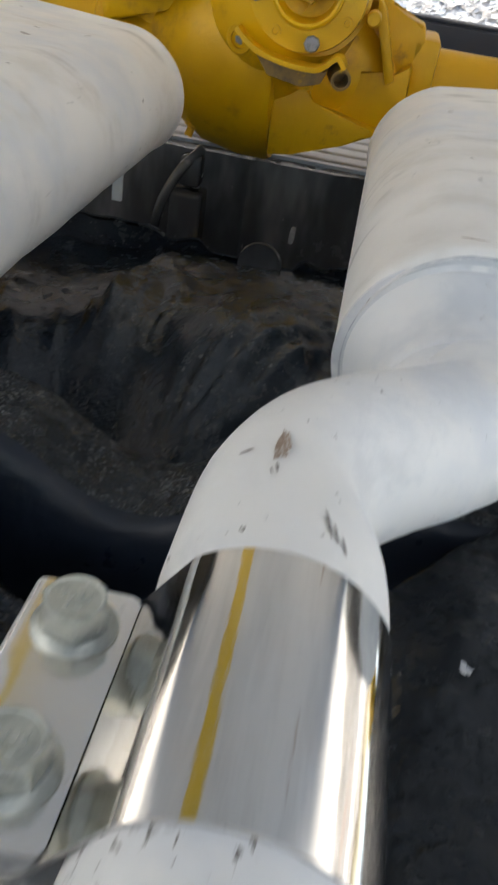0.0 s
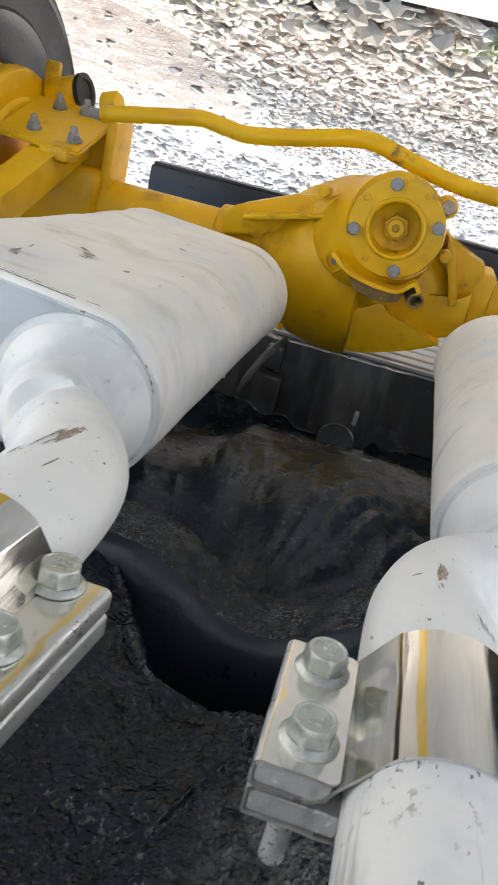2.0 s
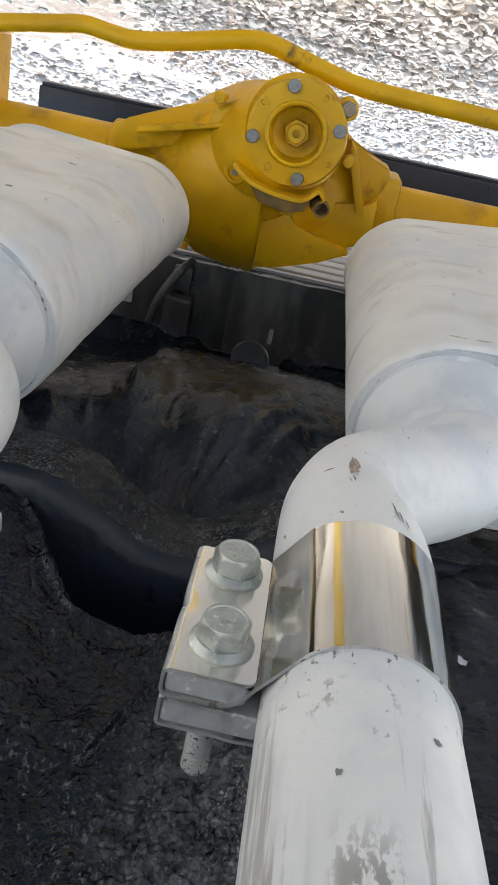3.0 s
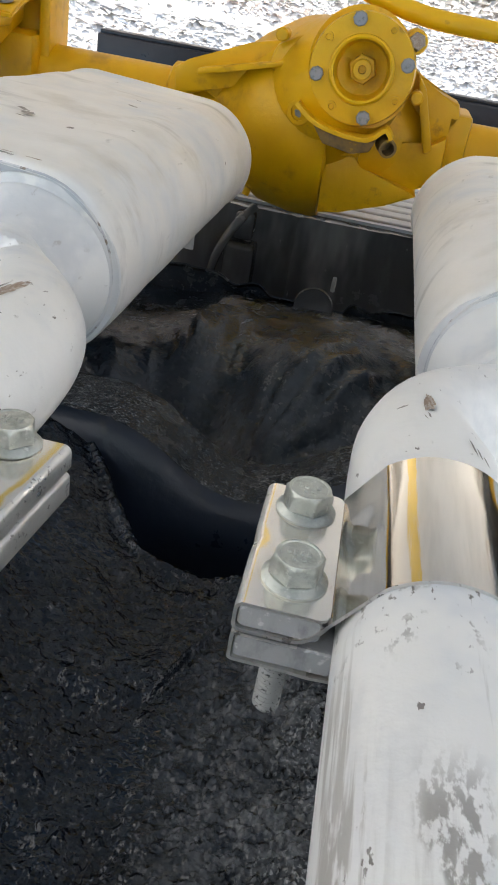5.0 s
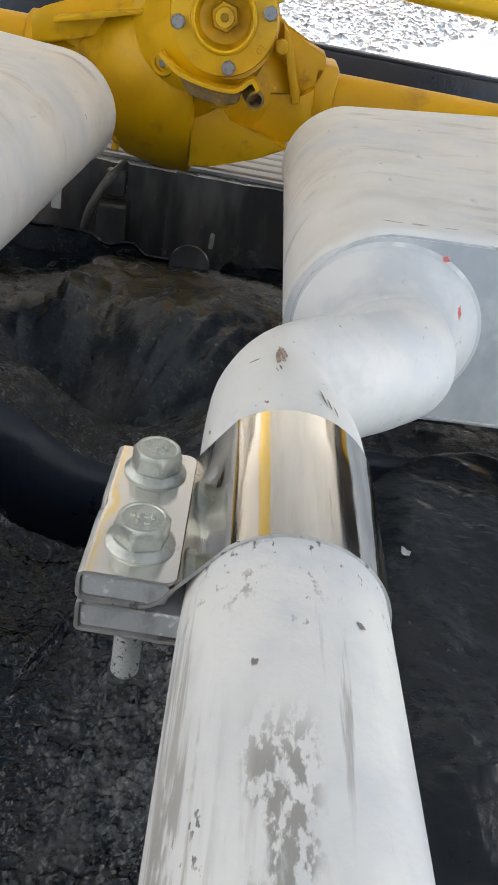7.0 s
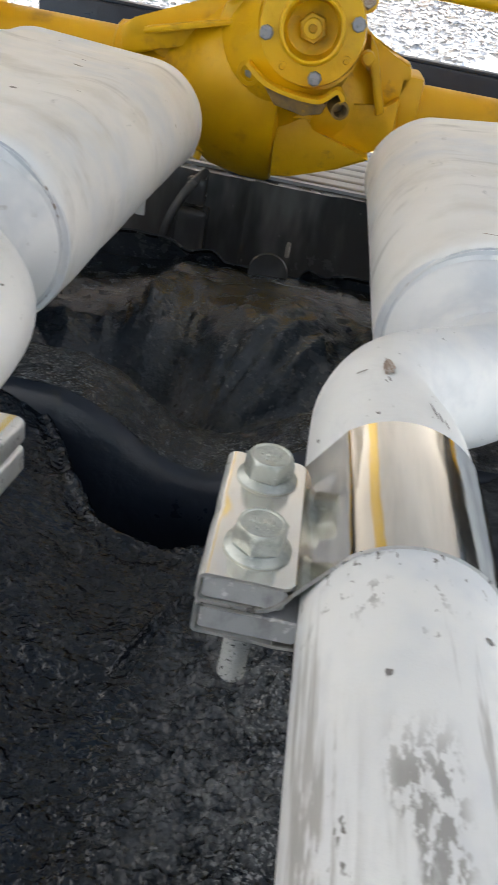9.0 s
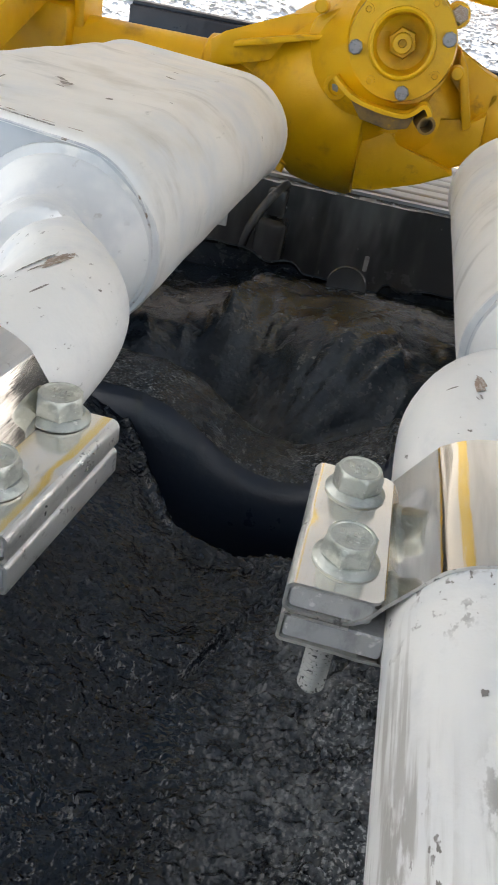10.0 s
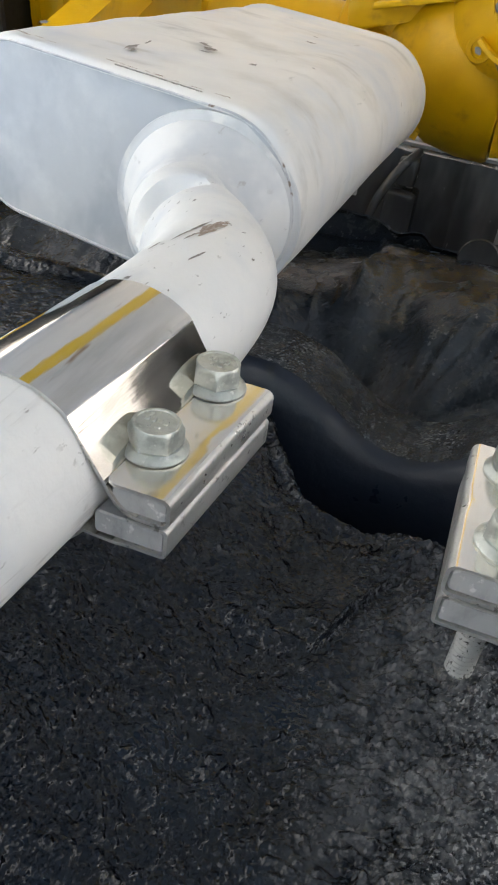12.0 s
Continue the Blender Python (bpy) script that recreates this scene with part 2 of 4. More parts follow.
SLAB = surface("pale_concrete", (0.70, 0.685, 0.66), 0.8, layers=(
    ((0.58, 0.57, 0.55), 3, EVEN, 0.45, 0.7, 5), ((0.42, 0.49, 0.47), 40, EVEN, 0.62, 0.75, 5)), relief=((90, 0.001, EVEN),))
DUST = surface("pale_brown_dust", (0.21, 0.175, 0.155), 0.95, layers=(((0.29, 0.262, 0.24), 14, EVEN, 0.42, 0.62, 6), ((0.17, 0.13, 0.105), 26, EVEN, 0.56, 0.70, 5), ((0.38, 0.36, 0.34), 70, EVEN, 0.57, 0.68, 4)), relief=((40, 0.012, EVEN), (160, 0.008, EVEN)))
LINE_PAINT = surface("yellow_line_paint", (0.70, 0.46, 0.03), 0.6, layers=(((0.60, 0.52, 0.36), 60, EVEN, 0.56, 0.68, 4),))
LEAF = surface("weed_leaf", (0.34, 0.45, 0.24), 0.6, layers=(((0.46, 0.52, 0.36), 20, EVEN, 0.45, 0.65, 2),))
RUST = surface("rubbed_bare_spot", (0.25, 0.18, 0.14), 0.6, 0.1, layers=(((0.42, 0.38, 0.34), 900, (1, 0.4, 1), 0.46, 0.62, 4),))



def vary_pieces(mat, low, high):
    """Tints each loose stone of a mesh a little differently."""
    nodes, links = mat.node_tree.nodes, mat.node_tree.links
    geo = nodes.new("ShaderNodeNewGeometry")
    ramp = nodes.new("ShaderNodeValToRGB")
    ramp.color_ramp.elements[0].color, ramp.color_ramp.elements[1].color = (*low, 1), (*high, 1)
    middle = ramp.color_ramp.elements.new(0.55)
    middle.color = (0.50, 0.48, 0.455, 1)
    links.new(geo.outputs["Random Per Island"], ramp.inputs["Fac"])
    links.new(ramp.outputs["Color"], nodes["Principled BSDF"].inputs["Base Color"])


vary_pieces(STONE, (0.34, 0.32, 0.30), (0.70, 0.68, 0.655))

# ---- the car's own frame ----
# The car stands nose up on the slab. Its parts are laid out with x across, y to the rear and z down towards the ground.
CAR = Matrix.Translation((0, 0, 0.4645)) @ pose(0, 0, 0, -10) @ pose(0, 0, 0, 0, 180, 0)


def thing(name, base, label, category, group="", kind=""):
    """An Empty in the car's frame that carries the parts of one thing."""
    ob = new(name)
    ob.empty_display_size = 0.02
    ob.matrix_world = CAR @ Matrix.Translation(base)
    ob["base"] = base
    return tagged(ob, label, category, group, kind)


def finish(bm, name, material, smooth=True):
    me = bpy.data.meshes.new(name)
    bmesh.ops.recalc_face_normals(bm, faces=bm.faces)
    bm.to_mesh(me)
    bm.free()
    me.materials.append(material)
    if smooth:
        me.shade_smooth()
        me.set_sharp_from_angle(angle=radians(38))
    return me


def part(name, bm, material, parent, label="", smooth=True):
    """Links a bmesh drawn in the car's frame as one mesh under a thing or a part."""
    root = parent if "base" in parent else parent.parent
    bm.transform(Matrix.Translation([-v for v in root["base"]]))
    ob = new(name, finish(bm, name, material, smooth))
    ob.parent = parent
    return tagged(ob, label)


# ---- shapes ----
def box(x0, x1, y0, y1, z0, z1, bevel=0.0, steps=2, bm=None):
    own = bm if bm is not None else bmesh.new()
    m = Matrix.Translation(((x0 + x1) / 2, (y0 + y1) / 2, (z0 + z1) / 2)) @ Matrix.Diagonal((x1 - x0, y1 - y0, z1 - z0, 1))
    made = bmesh.ops.create_cube(own, size=1.0, matrix=m)
    if bevel:
        edges = list({e for v in made["verts"] for e in v.link_edges})
        bmesh.ops.bevel(own, geom=edges, offset=bevel, segments=steps, profile=0.5, affect="EDGES")
    return own


def spline(points, steps=10):
    """A smooth line through points."""
    p = [Vector(q) for q in points]
    p = [2 * p[0] - p[1]] + p + [2 * p[-1] - p[-2]]
    out = []
    for i in range(1, len(p) - 2):
        for k in range(steps):
            t = k / steps
            a, b, c, d = p[i - 1], p[i], p[i + 1], p[i + 2]
            out.append(0.5 * ((2 * b) + (c - a) * t + (2 * a - 5 * b + 4 * c - d) * t * t + (3 * b - a - 3 * c + d) * t ** 3))
    return out + [p[-2]]


def sweep(line, radius, around=32, bm=None, caps=True, warp=None):
    """A tube along a line. radius: a number or a function of the fraction of the way; warp(fraction, angle) scales it locally."""
    own = bm if bm is not None else bmesh.new()
    line = [Vector(q) for q in line]
    side, rings = None, []
    total = sum((b - a).length for a, b in zip(line, line[1:]))
    gone = 0.0
    for i, q in enumerate(line):
        gone += (q - line[i - 1]).length if i else 0.0
        s = gone / total
        ahead = (line[min(i + 1, len(line) - 1)] - line[max(i - 1, 0)]).normalized()
        if side is None:
            side = ahead.orthogonal() if abs(ahead.x) > 0.9 else Vector((1, 0, 0))
        side = (side - ahead * side.dot(ahead)).normalized()
        up = side.cross(ahead)
        r = radius(s) if callable(radius) else radius
        ring = []
        for k in range(around):
            a = 2 * math.pi * k / around
            w = warp(s, a) if warp else 1.0
            ring.append(own.verts.new(q + r * w * (math.cos(a) * side + math.sin(a) * up)))
        rings.append(ring)
    for one, two in zip(rings, rings[1:]):
        for k in range(around):
            own.faces.new((one[k], one[(k + 1) % around], two[(k + 1) % around], two[k]))
    if caps:
        own.faces.new(rings[0]), own.faces.new(rings[-1])
    return own


def lathe(profile, centre, axis, around=40, bm=None, teeth=0):
    """Turns (radius, height) pairs about an axis through centre. teeth: flats round it."""
    own = bm if bm is not None else bmesh.new()
    axis = Vector(axis).normalized()
    side = axis.orthogonal().normalized()
    up = axis.cross(side)
    rings = []
    for r, h in profile:
        middle = Vector(centre) + axis * h
        if r < 1e-6:
            rings.append([own.verts.new(middle)])
            continue
        rings.append([own.verts.new(middle + r * (math.cos(2 * math.pi * k / around) * side + math.sin(2 * math.pi * k / around) * up)) for k in range(around)])
    for one, two in zip(rings, rings[1:]):
        for k in range(around):
            a, b = one[k % len(one)], one[(k + 1) % len(one)]
            c, d = two[(k + 1) % len(two)], two[k % len(two)]
            corners = list(dict.fromkeys((a, b, c, d)))
            if len(corners) > 2:
                own.faces.new(corners)
    for ring in (rings[0], rings[-1]):
        if len(ring) > 2:
            own.faces.new(ring)
    return own


def sheet(height, x0, x1, y0, y1, nx, ny, thick=0.0, bm=None):
    """A sheet over x and y whose z is height(x, y), with a back at the given thickness."""
    own = bm if bm is not None else bmesh.new()
    rows = []
    for j in range(ny + 1):
        y = y0 + (y1 - y0) * j / ny
        rows.append([own.verts.new((x, y, height(x, y))) for x in (x0 + (x1 - x0) * i / nx for i in range(nx + 1))])
    for a, b in zip(rows, rows[1:]):
        for i in range(nx):
            own.faces.new((a[i], a[i + 1], b[i + 1], b[i]))
    if thick:
        low = [[own.verts.new(v.co - Vector((0, 0, thick))) for v in (row[0], row[-1])] for row in (rows[0], rows[-1])]
        own.faces.new((low[0][0], low[0][1], low[1][1], low[1][0]))
        own.faces.new([*rows[0], low[0][1], low[0][0]])
        own.faces.new([*rows[-1], low[1][1], low[1][0]])
        own.faces.new([*(r[0] for r in rows), low[1][0], low[0][0]])
        own.faces.new([*(r[-1] for r in rows), low[1][1], low[0][1]])
    return own


def extruded(outline, y0, y1, bm=None):
    """A prism along y over an outline in x and z."""
    own = bm if bm is not None else bmesh.new()
    a = [own.verts.new((x, y0, z)) for x, z in outline]
    b = [own.verts.new((x, y1, z)) for x, z in outline]
    own.faces.new(a), own.faces.new(b)
    for i in range(len(a)):
        j = (i + 1) % len(a)
        own.faces.new((a[i], a[j], b[j], b[i]))
    return own


def bump(x, y, scale, seed=0.0):
    return noise.noise(Vector((x * scale, y * scale, seed)))


def ease(a, b, v):
    t = min(1.0, max(0.0, (v - a) / (b - a)))
    return t * t * (3 - 2 * t)


# ---- ground ----
def world_mesh(name, bm, material, label, category, kind="", smooth=True):
    return tagged(new(name, finish(bm, name, material, smooth)), label, category, "", kind)


SLAB_EDGE = 1.10
world_mesh("ground", sheet(lambda x, y: -0.012 + 0.012 * bump(x, y, 1.3) if max(abs(x), abs(y)) < 30 else -0.05, -60, 60, -60, 60, 160, 160), DIRT,
           "pale crushed gravel bed with brown dust", "ground", "structure")
world_mesh("pavement", box(-4.0, 4.0, -5.0, SLAB_EDGE, -0.12, 0.004, 0.008), SLAB,
           "pale concrete slab with a straight edge beside gravel", "pavement", "structure")


# Black strip laid where the slab's edge only casts a thin shadow.
world_mesh("edging", box(0.045, 1.6, SLAB_EDGE + 0.001, SLAB_EDGE + 0.016, -0.05, 0.006, 0.002), RUBBER, "narrow black strip in place of the shadow along the slab's edge", "edging", "structure")
far_slab = box(-7.0, -0.62, 2.75, 9.0, -0.10, 0.012, 0.01)
for v in far_slab.verts:
    v.co.x -= 0.13 * (3.4 - v.co.y) if v.co.x > -3 else 0.0
world_mesh("pavement", far_slab, SLAB, "pale bare concrete beyond the gravel", "pavement", "structure")
world_mesh("painted_line", box(0.125, 0.235, -3.5, SLAB_EDGE - 0.015, 0.0035, 0.0062, 0.001), LINE_PAINT,
           "worn yellow line painted on the concrete slab", "painted line", "structure")


def stones(count, x0, x1, y0, y1, small, large, rng, keep):
    """Many angular stones in one mesh."""
    ico = bmesh.new()
    bmesh.ops.create_icosphere(ico, subdivisions=1, radius=1.0)
    shape = np.array([v.co[:] for v in ico.verts])
    faces = np.array([[v.index for v in f.verts] for f in ico.faces])
    ico.free()
    verts, polys = [], []
    n = 0
    while n < count:
        x, y = rng.uniform(x0, x1), rng.uniform(y0, y1)
        if not keep(x, y):
            count -= 1
            continue
        size = rng.uniform(small, large) * (1.0 + 0.3 * ease(1.6, 1.2, y)) * (1.0 if rng.random() > 0.08 else 1.6)
        form = shape * rng.uniform(0.62, 1.15, (len(shape), 1)) * np.array([1.0, rng.uniform(0.55, 0.95), rng.uniform(0.28, 0.6)]) * size
        turn = np.array((Euler((rng.uniform(-0.42, 0.42), rng.uniform(-0.42, 0.42), rng.uniform(0, 6.3)))).to_matrix())
        verts.append(form @ turn.T + (x, y, rng.uniform(-0.1, 0.5) * size))
        polys.append(faces + n * len(shape))
        n += 1
    me = bpy.data.meshes.new("gravel")
    me.from_pydata(np.concatenate(verts).tolist(), [], np.concatenate(polys).tolist())
    me.materials.append(STONE)
    return me


rng = np.random.default_rng(7)
sparse = lambda x, y: y > SLAB_EDGE + 0.012 and not (x < -0.62 + 0.13 * (y - 3.4) + 0.03 * bump(x, y, 7) and y > 2.76) and (x < 0.45 + 0.3 * bump(x, y, 2.1) or rng.random() < 0.07)  # noqa: E731
tagged(new("gravel", stones(24000, -1.9, 1.6, SLAB_EDGE, 3.4, 0.006, 0.0150, rng, sparse)),
       "loose angular grey and white crushed stones", "gravel", "", "stuff")
tagged(new("gravel", stones(9000, -3.8, 2.4, 3.2, 8.5, 0.014, 0.030, rng, lambda x, y: x > -0.62 + 0.13 * (y - 3.4) + 0.03 * bump(x, y, 7) and (x < 1.3 or rng.random() < 0.3))),
       "loose angular grey and white crushed stones", "gravel", "", "stuff")


def weeds(x, y, count, rng):
    bm = bmesh.new()
    for _ in range(count):
        a, r, h = rng.uniform(0, 6.3), 0.11 * math.sqrt(rng.random()), rng.uniform(0.004, 0.014)
        px, py = x + 1.5 * r * math.cos(a), y + 0.7 * r * math.sin(a)
        b, lean, w = rng.uniform(0, 6.3), rng.uniform(0.008, 0.022), rng.uniform(0.0015, 0.0035)
        c, s = math.cos(b), math.sin(b)
        spots = [(px - w * s, py + w * c, 0.0), (px + w * s, py - w * c, 0.0), (px + lean * 0.5 * c + w * s, py + lean * 0.5 * s - w * c, h * 0.7),
                 (px + lean * c, py + lean * s, h), (px + lean * 0.5 * c - w * s, py + lean * 0.5 * s + w * c, h * 0.7)]
        bm.faces.new([bm.verts.new(q) for q in spots])
    return world_mesh("weeds", bm, LEAF, "low green weeds growing in the gravel", "weeds", "stuff", smooth=False)


weeds(-0.17, 1.21, 900, rng)
world_mesh("dirt_patch", sheet(lambda x, y: 0.004 - 0.03 * ease(0.6, 1.0, math.hypot((x - 1.15) / 0.85, (y - 2.0) / 1.1) + 0.12 * bump(x, y, 4.0)) + 0.004 * bump(x, y, 11) + 0.003 * bump(x, y, 40),
                               0.25, 2.05, 1.155, 3.15, 110, 120), DUST, "pale brown dusty bare earth beside the gravel", "dirt", "stuff")

# ---- the underbody ----
under = thing("car_underbody", (0, 0.5, -0.3), "black undercoated underside of a car with tunnel and crossmember", "car underbody")


def floor_edge(x):
    u = abs(x + 0.012)
    return 0.401 + 0.125 * ease(0.025, 0.145, u) if x < 0 else 0.401 + 0.10 * ease(0.12, 0.26, u)


def floor_height(x, y, grain=0.0):
    u = abs(x + 0.012)
    z = -0.256 + 0.058 * ease(0.0, 0.21, u) + 0.004 * bump(x, y, 9, 2.0) + 0.0025 * bump(x, y, 40, 5.0)
    ridge = 0.290 + 2.15 * max(0.0, x + 0.020) ** 1.0 * ease(-0.026, 0.0, x) + 0.004 * bump(x, y, 30, 1.5)
    z += (0.0034 * math.exp(-(((y - ridge) / 0.0042) ** 2)) + 0.003 * ease(-0.002, 0.004, y - ridge) * ease(0.06, 0.02, y - ridge)) * ease(-0.085, -0.05, x) * ease(0.04, 0.02, x)
    inside = floor_edge(x) + 0.003 * bump(x, y, 40, 8.0) - y
    z += (0.0022 * math.exp(-(((inside - 0.004) / 0.0035) ** 2)) - 0.0020 * math.exp(-(((inside - 0.014) / 0.008) ** 2))) * ease(0.03, 0.0, x)
    if grain:
        coarse = 0.8 + 2.0 * ease(-0.02, 0.06, x)
        pits = 2.2 * bump(x, 1.2 * y, 120, 3.0) ** 2 + 1.3 * bump(x, y, 270, 6.0) ** 2
        z += grain * (0.0020 * coarse * (pits - 0.3) + 0.0028 * bump(x, y, 50, 9.0))
    return z - 0.10 * ease(0.0, 0.05, -inside)


def patch(x, y, half_x, half_y, over, turn, seed):
    """A thin ragged mark that lies on a surface of height over(x, y)."""
    bm = bmesh.new()
    c, s = math.cos(turn), math.sin(turn)
    centre = bm.verts.new((x, y, over(x, y)))
    ring = []
    for k in range(30):
        a = 2 * math.pi * k / 30
        w = 1.0 + 0.50 * bump(math.cos(a) * 1.7, math.sin(a) * 1.7, 1.0, seed * 3.7) + 0.45 * bump(math.cos(a) * 5.0, math.sin(a) * 5.0, 1.0, seed * 2.3)
        u, v = half_x * w * math.cos(a), half_y * w * math.sin(a)
        px, py = x + c * u - s * v, y + s * u + c * v
        ring.append(bm.verts.new((px, py, over(px, py))))
    for k in range(30):
        bm.faces.new((centre, ring[k], ring[(k + 1) % 30]))
    return bm


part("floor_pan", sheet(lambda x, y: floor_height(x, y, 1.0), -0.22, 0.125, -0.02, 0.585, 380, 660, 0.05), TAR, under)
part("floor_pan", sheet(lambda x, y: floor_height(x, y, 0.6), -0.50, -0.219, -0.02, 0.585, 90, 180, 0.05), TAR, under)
part("floor_pan", sheet(lambda x, y: floor_height(x, y, 0.25), 0.124, 0.50, -0.02, 0.585, 160, 260, 0.05), SMOOTH_TAR, under, "smooth shiny black undercoat")
# Unseen forward stretch of floor, lengthened to keep light from the front out.
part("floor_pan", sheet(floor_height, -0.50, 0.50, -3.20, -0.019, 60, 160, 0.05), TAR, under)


part("paint_splash", patch(0.181, 0.372, 0.0026, 0.0040, lambda px, py: floor_height(px, py, 0.25) + 0.0012, 0.4, 12), SEAM_GREY, under, "small pale paint splash")
CROSS_LINE = spline([(-0.50, 0, -0.205), (-0.15, 0, -0.209), (-0.10, 0, -0.212), (-0.068, 0, -0.226), (-0.035, 0, -0.248), (0.0, 0, -0.2555), (0.03, 0, -0.246), (0.07, 0, -0.220), (0.11, 0, -0.21), (0.50, 0, -0.205)], 12)


def cross_height(x):
    for p, q in zip(CROSS_LINE, CROSS_LINE[1:]):
        if p.x <= x <= q.x:
            return p.z + (q.z - p.z) * (x - p.x) / (q.x - p.x)
    return -0.205


def cross_member(section, rough):
    bm = bmesh.new()
    rings = []
    for i in range(381):
        x = -0.50 + 1.00 * i / 380
        h = cross_height(x)
        rings.append([bm.verts.new((x, y, h + z + rough * (bump(x, y, 60, 3.0) + 0.8 * bump(x, y, 180, 1.0)))) for y, z in section])
    for a, b in zip(rings, rings[1:]):
        for k in range(len(section) - 1):
            bm.faces.new((a[k], a[k + 1], b[k + 1], b[k]))
    return bm


part("crossmember", cross_member(((0.470, -0.12), (0.476, -0.055), (0.483, -0.016), (0.4855, -0.007), (0.489, -0.002), (0.494, 0.0)), 0.0), BLACK, under, "smooth black painted wavy crossmember")
part("crossmember_top", cross_member(((0.494, 0.0), (0.499, 0.0002), (0.504, 0.0002), (0.509, 0.0002), (0.514, 0.0003), (0.519, 0.0004), (0.524, 0.0005), (0.530, 0.0005), (0.536, 0.0004), (0.543, 0.0), (0.550, -0.0005), (0.558, -0.003), (0.563, -0.010), (0.566, -0.03), (0.568, -0.10)), 0.0008), CROSS_TOP, under, "speckled top of the crossmember, lightened in colour as if lit")


def lump_height(x, y):
    z = -0.305 + 0.075 * ease(0.575, 0.70, y) - 0.038 * ease(0.72, 0.99, y) - 0.14 * ease(0.965, 1.02, y + 0.01 * bump(x, 0.0, 30, 5.0))
    z -= 0.055 * ease(0.09, 0.02, abs(x + 0.085)) * ease(0.80, 0.62, y)
    z += 0.016 * math.exp(-(((x - 0.04) / 0.06) ** 2)) * ease(0.58, 0.68, y) * ease(0.95, 0.76, y)
    z += 0.016 * math.exp(-(((x + 0.093) / 0.026) ** 2) - ((y - 0.735) / 0.040) ** 2) - 0.012 * ease(-0.12, -0.17, x) * ease(1.0, 0.9, y)
    z += (0.010 * bump(x, y, 7, 1.0) + 0.007 * bump(x * 1.4 + 0.5 * y, y, 15, 4.0)) * (1 - 0.7 * ease(0.80, 0.92, y))
    u, v = x + 0.020 * bump(x, y, 9, 21.0), y + 0.030 * bump(x, y, 7, 22.0)
    bowl = 1.0 - 0.85 * math.exp(-(((x + 0.07) / 0.045) ** 2) - ((y - 0.655) / 0.045) ** 2)
    folds = 0.0040 * max(0.0, 1 - 2.0 * abs(bump(1.3 * u + 0.35 * v, 0.7 * v, 15, 11.0))) ** 2 + 0.0016 * max(0.0, 1 - 1.8 * abs(bump(1.2 * u - 0.3 * v, 0.8 * v, 34, 14.0)))
    z += bowl * ease(0.56, 0.64, y) * ease(1.0, 0.90, y) * (folds + 0.0020 * bump(u, v, 55, 6.0))
    # a step with wrinkles at its foot, and trowel marks that fan out of the low corner
    z -= 0.016 * ease(-0.095, -0.115, x + 0.012 * bump(x, y, 20, 31.0)) * ease(0.70, 0.78, y) * ease(1.0, 0.93, y)
    for place, high in ((-0.110, 0.0050), (-0.094, 0.0042), (-0.079, 0.0045), (-0.060, 0.0036), (-0.046, 0.0026)):
        z += high * math.exp(-(((x - place - 0.012 * bump(y, place, 26, 32.0)) / 0.0040) ** 2)) * ease(0.685, 0.725, y) * ease(0.835, 0.77, y + 0.3 * (place + 0.08))
    reach, turn = math.hypot(x + 0.025, y - 0.585), math.atan2(x + 0.025, y - 0.585)
    z += 0.0026 * math.sin(24 * turn + 5 * bump(x, y, 11, 33.0)) * ease(0.035, 0.07, reach) * ease(0.22, 0.13, reach) * ease(-0.35, 0.05, turn)
    return z


part("sealed_floor", sheet(lump_height, -0.50, 0.50, 0.565, 1.21, 520, 420, 0.03), LUMPS, under, "lumpy black trowelled seam sealer")
def panel_depth(x, z):
    fold = 0.007 * math.exp(-(((x + 0.135) / 0.012) ** 2)) + 0.005 * math.exp(-(((x + 0.055) / 0.006) ** 2)) - 0.008 * ease(0.06, 0.09, x) * ease(0.15, 0.12, x)
    return 1.195 - fold - 0.004 * ease(-0.29, -0.34, z) + 0.003 * bump(x, z, 14, 2.0)


upright = bmesh.new()
panel_rows = [[upright.verts.new((-0.50 + 1.00 * i / 150, panel_depth(-0.50 + 1.00 * i / 150, z), z)) for i in range(151)] for z in (-0.38 + 0.165 * k / 24 for k in range(25))]
panel_rows.append([upright.verts.new((v.co.x, 1.235, -0.214)) for v in panel_rows[-1]])
for a, b in zip(panel_rows, panel_rows[1:]):
    for i in range(150):
        upright.faces.new((a[i], a[i + 1], b[i + 1], b[i]))
part("upright_panel", upright, GLOSS, under, "shiny black upright panel")
flap = bmesh.new()
flap_rows = []
for i in range(121):
    x = -0.34 + 0.68 * i / 120
    rise = 0.013 * ease(-0.048, -0.070, x) - 0.007 * math.exp(-(((x + 0.098) / 0.012) ** 2)) + 0.005 * ease(-0.10, -0.13, x) + 0.013 * ease(0.040, 0.048, x) - 0.006 * math.exp(-(((x - 0.074) / 0.012) ** 2)) + 0.003 * bump(x, 0, 40, 1.0)
    y = 0.970 + 0.008 * bump(x, 0.0, 11, 7.0)
    flap_rows.append([flap.verts.new(q) for q in ((x, y, -0.305), (x, y - 0.002, -0.268 + rise), (x, y - 0.009, -0.2625 + rise), (x, y - 0.0085, -0.2605 + rise), (x, y + 0.001, -0.264 + rise), (x, y + 0.012, -0.305))])
for a, b in zip(flap_rows, flap_rows[1:]):
    for k in range(5):
        flap.faces.new((a[k], a[k + 1], b[k + 1], b[k]))
part("seam_flange", flap, LUMPS, under, "ragged black seam along the panel's foot")
bracket_line = spline([(-0.118, 1.185, -0.212), (-0.136, 1.158, -0.232), (-0.152, 1.150, -0.262), (-0.162, 1.152, -0.290), (-0.170, 1.165, -0.325)], 6)
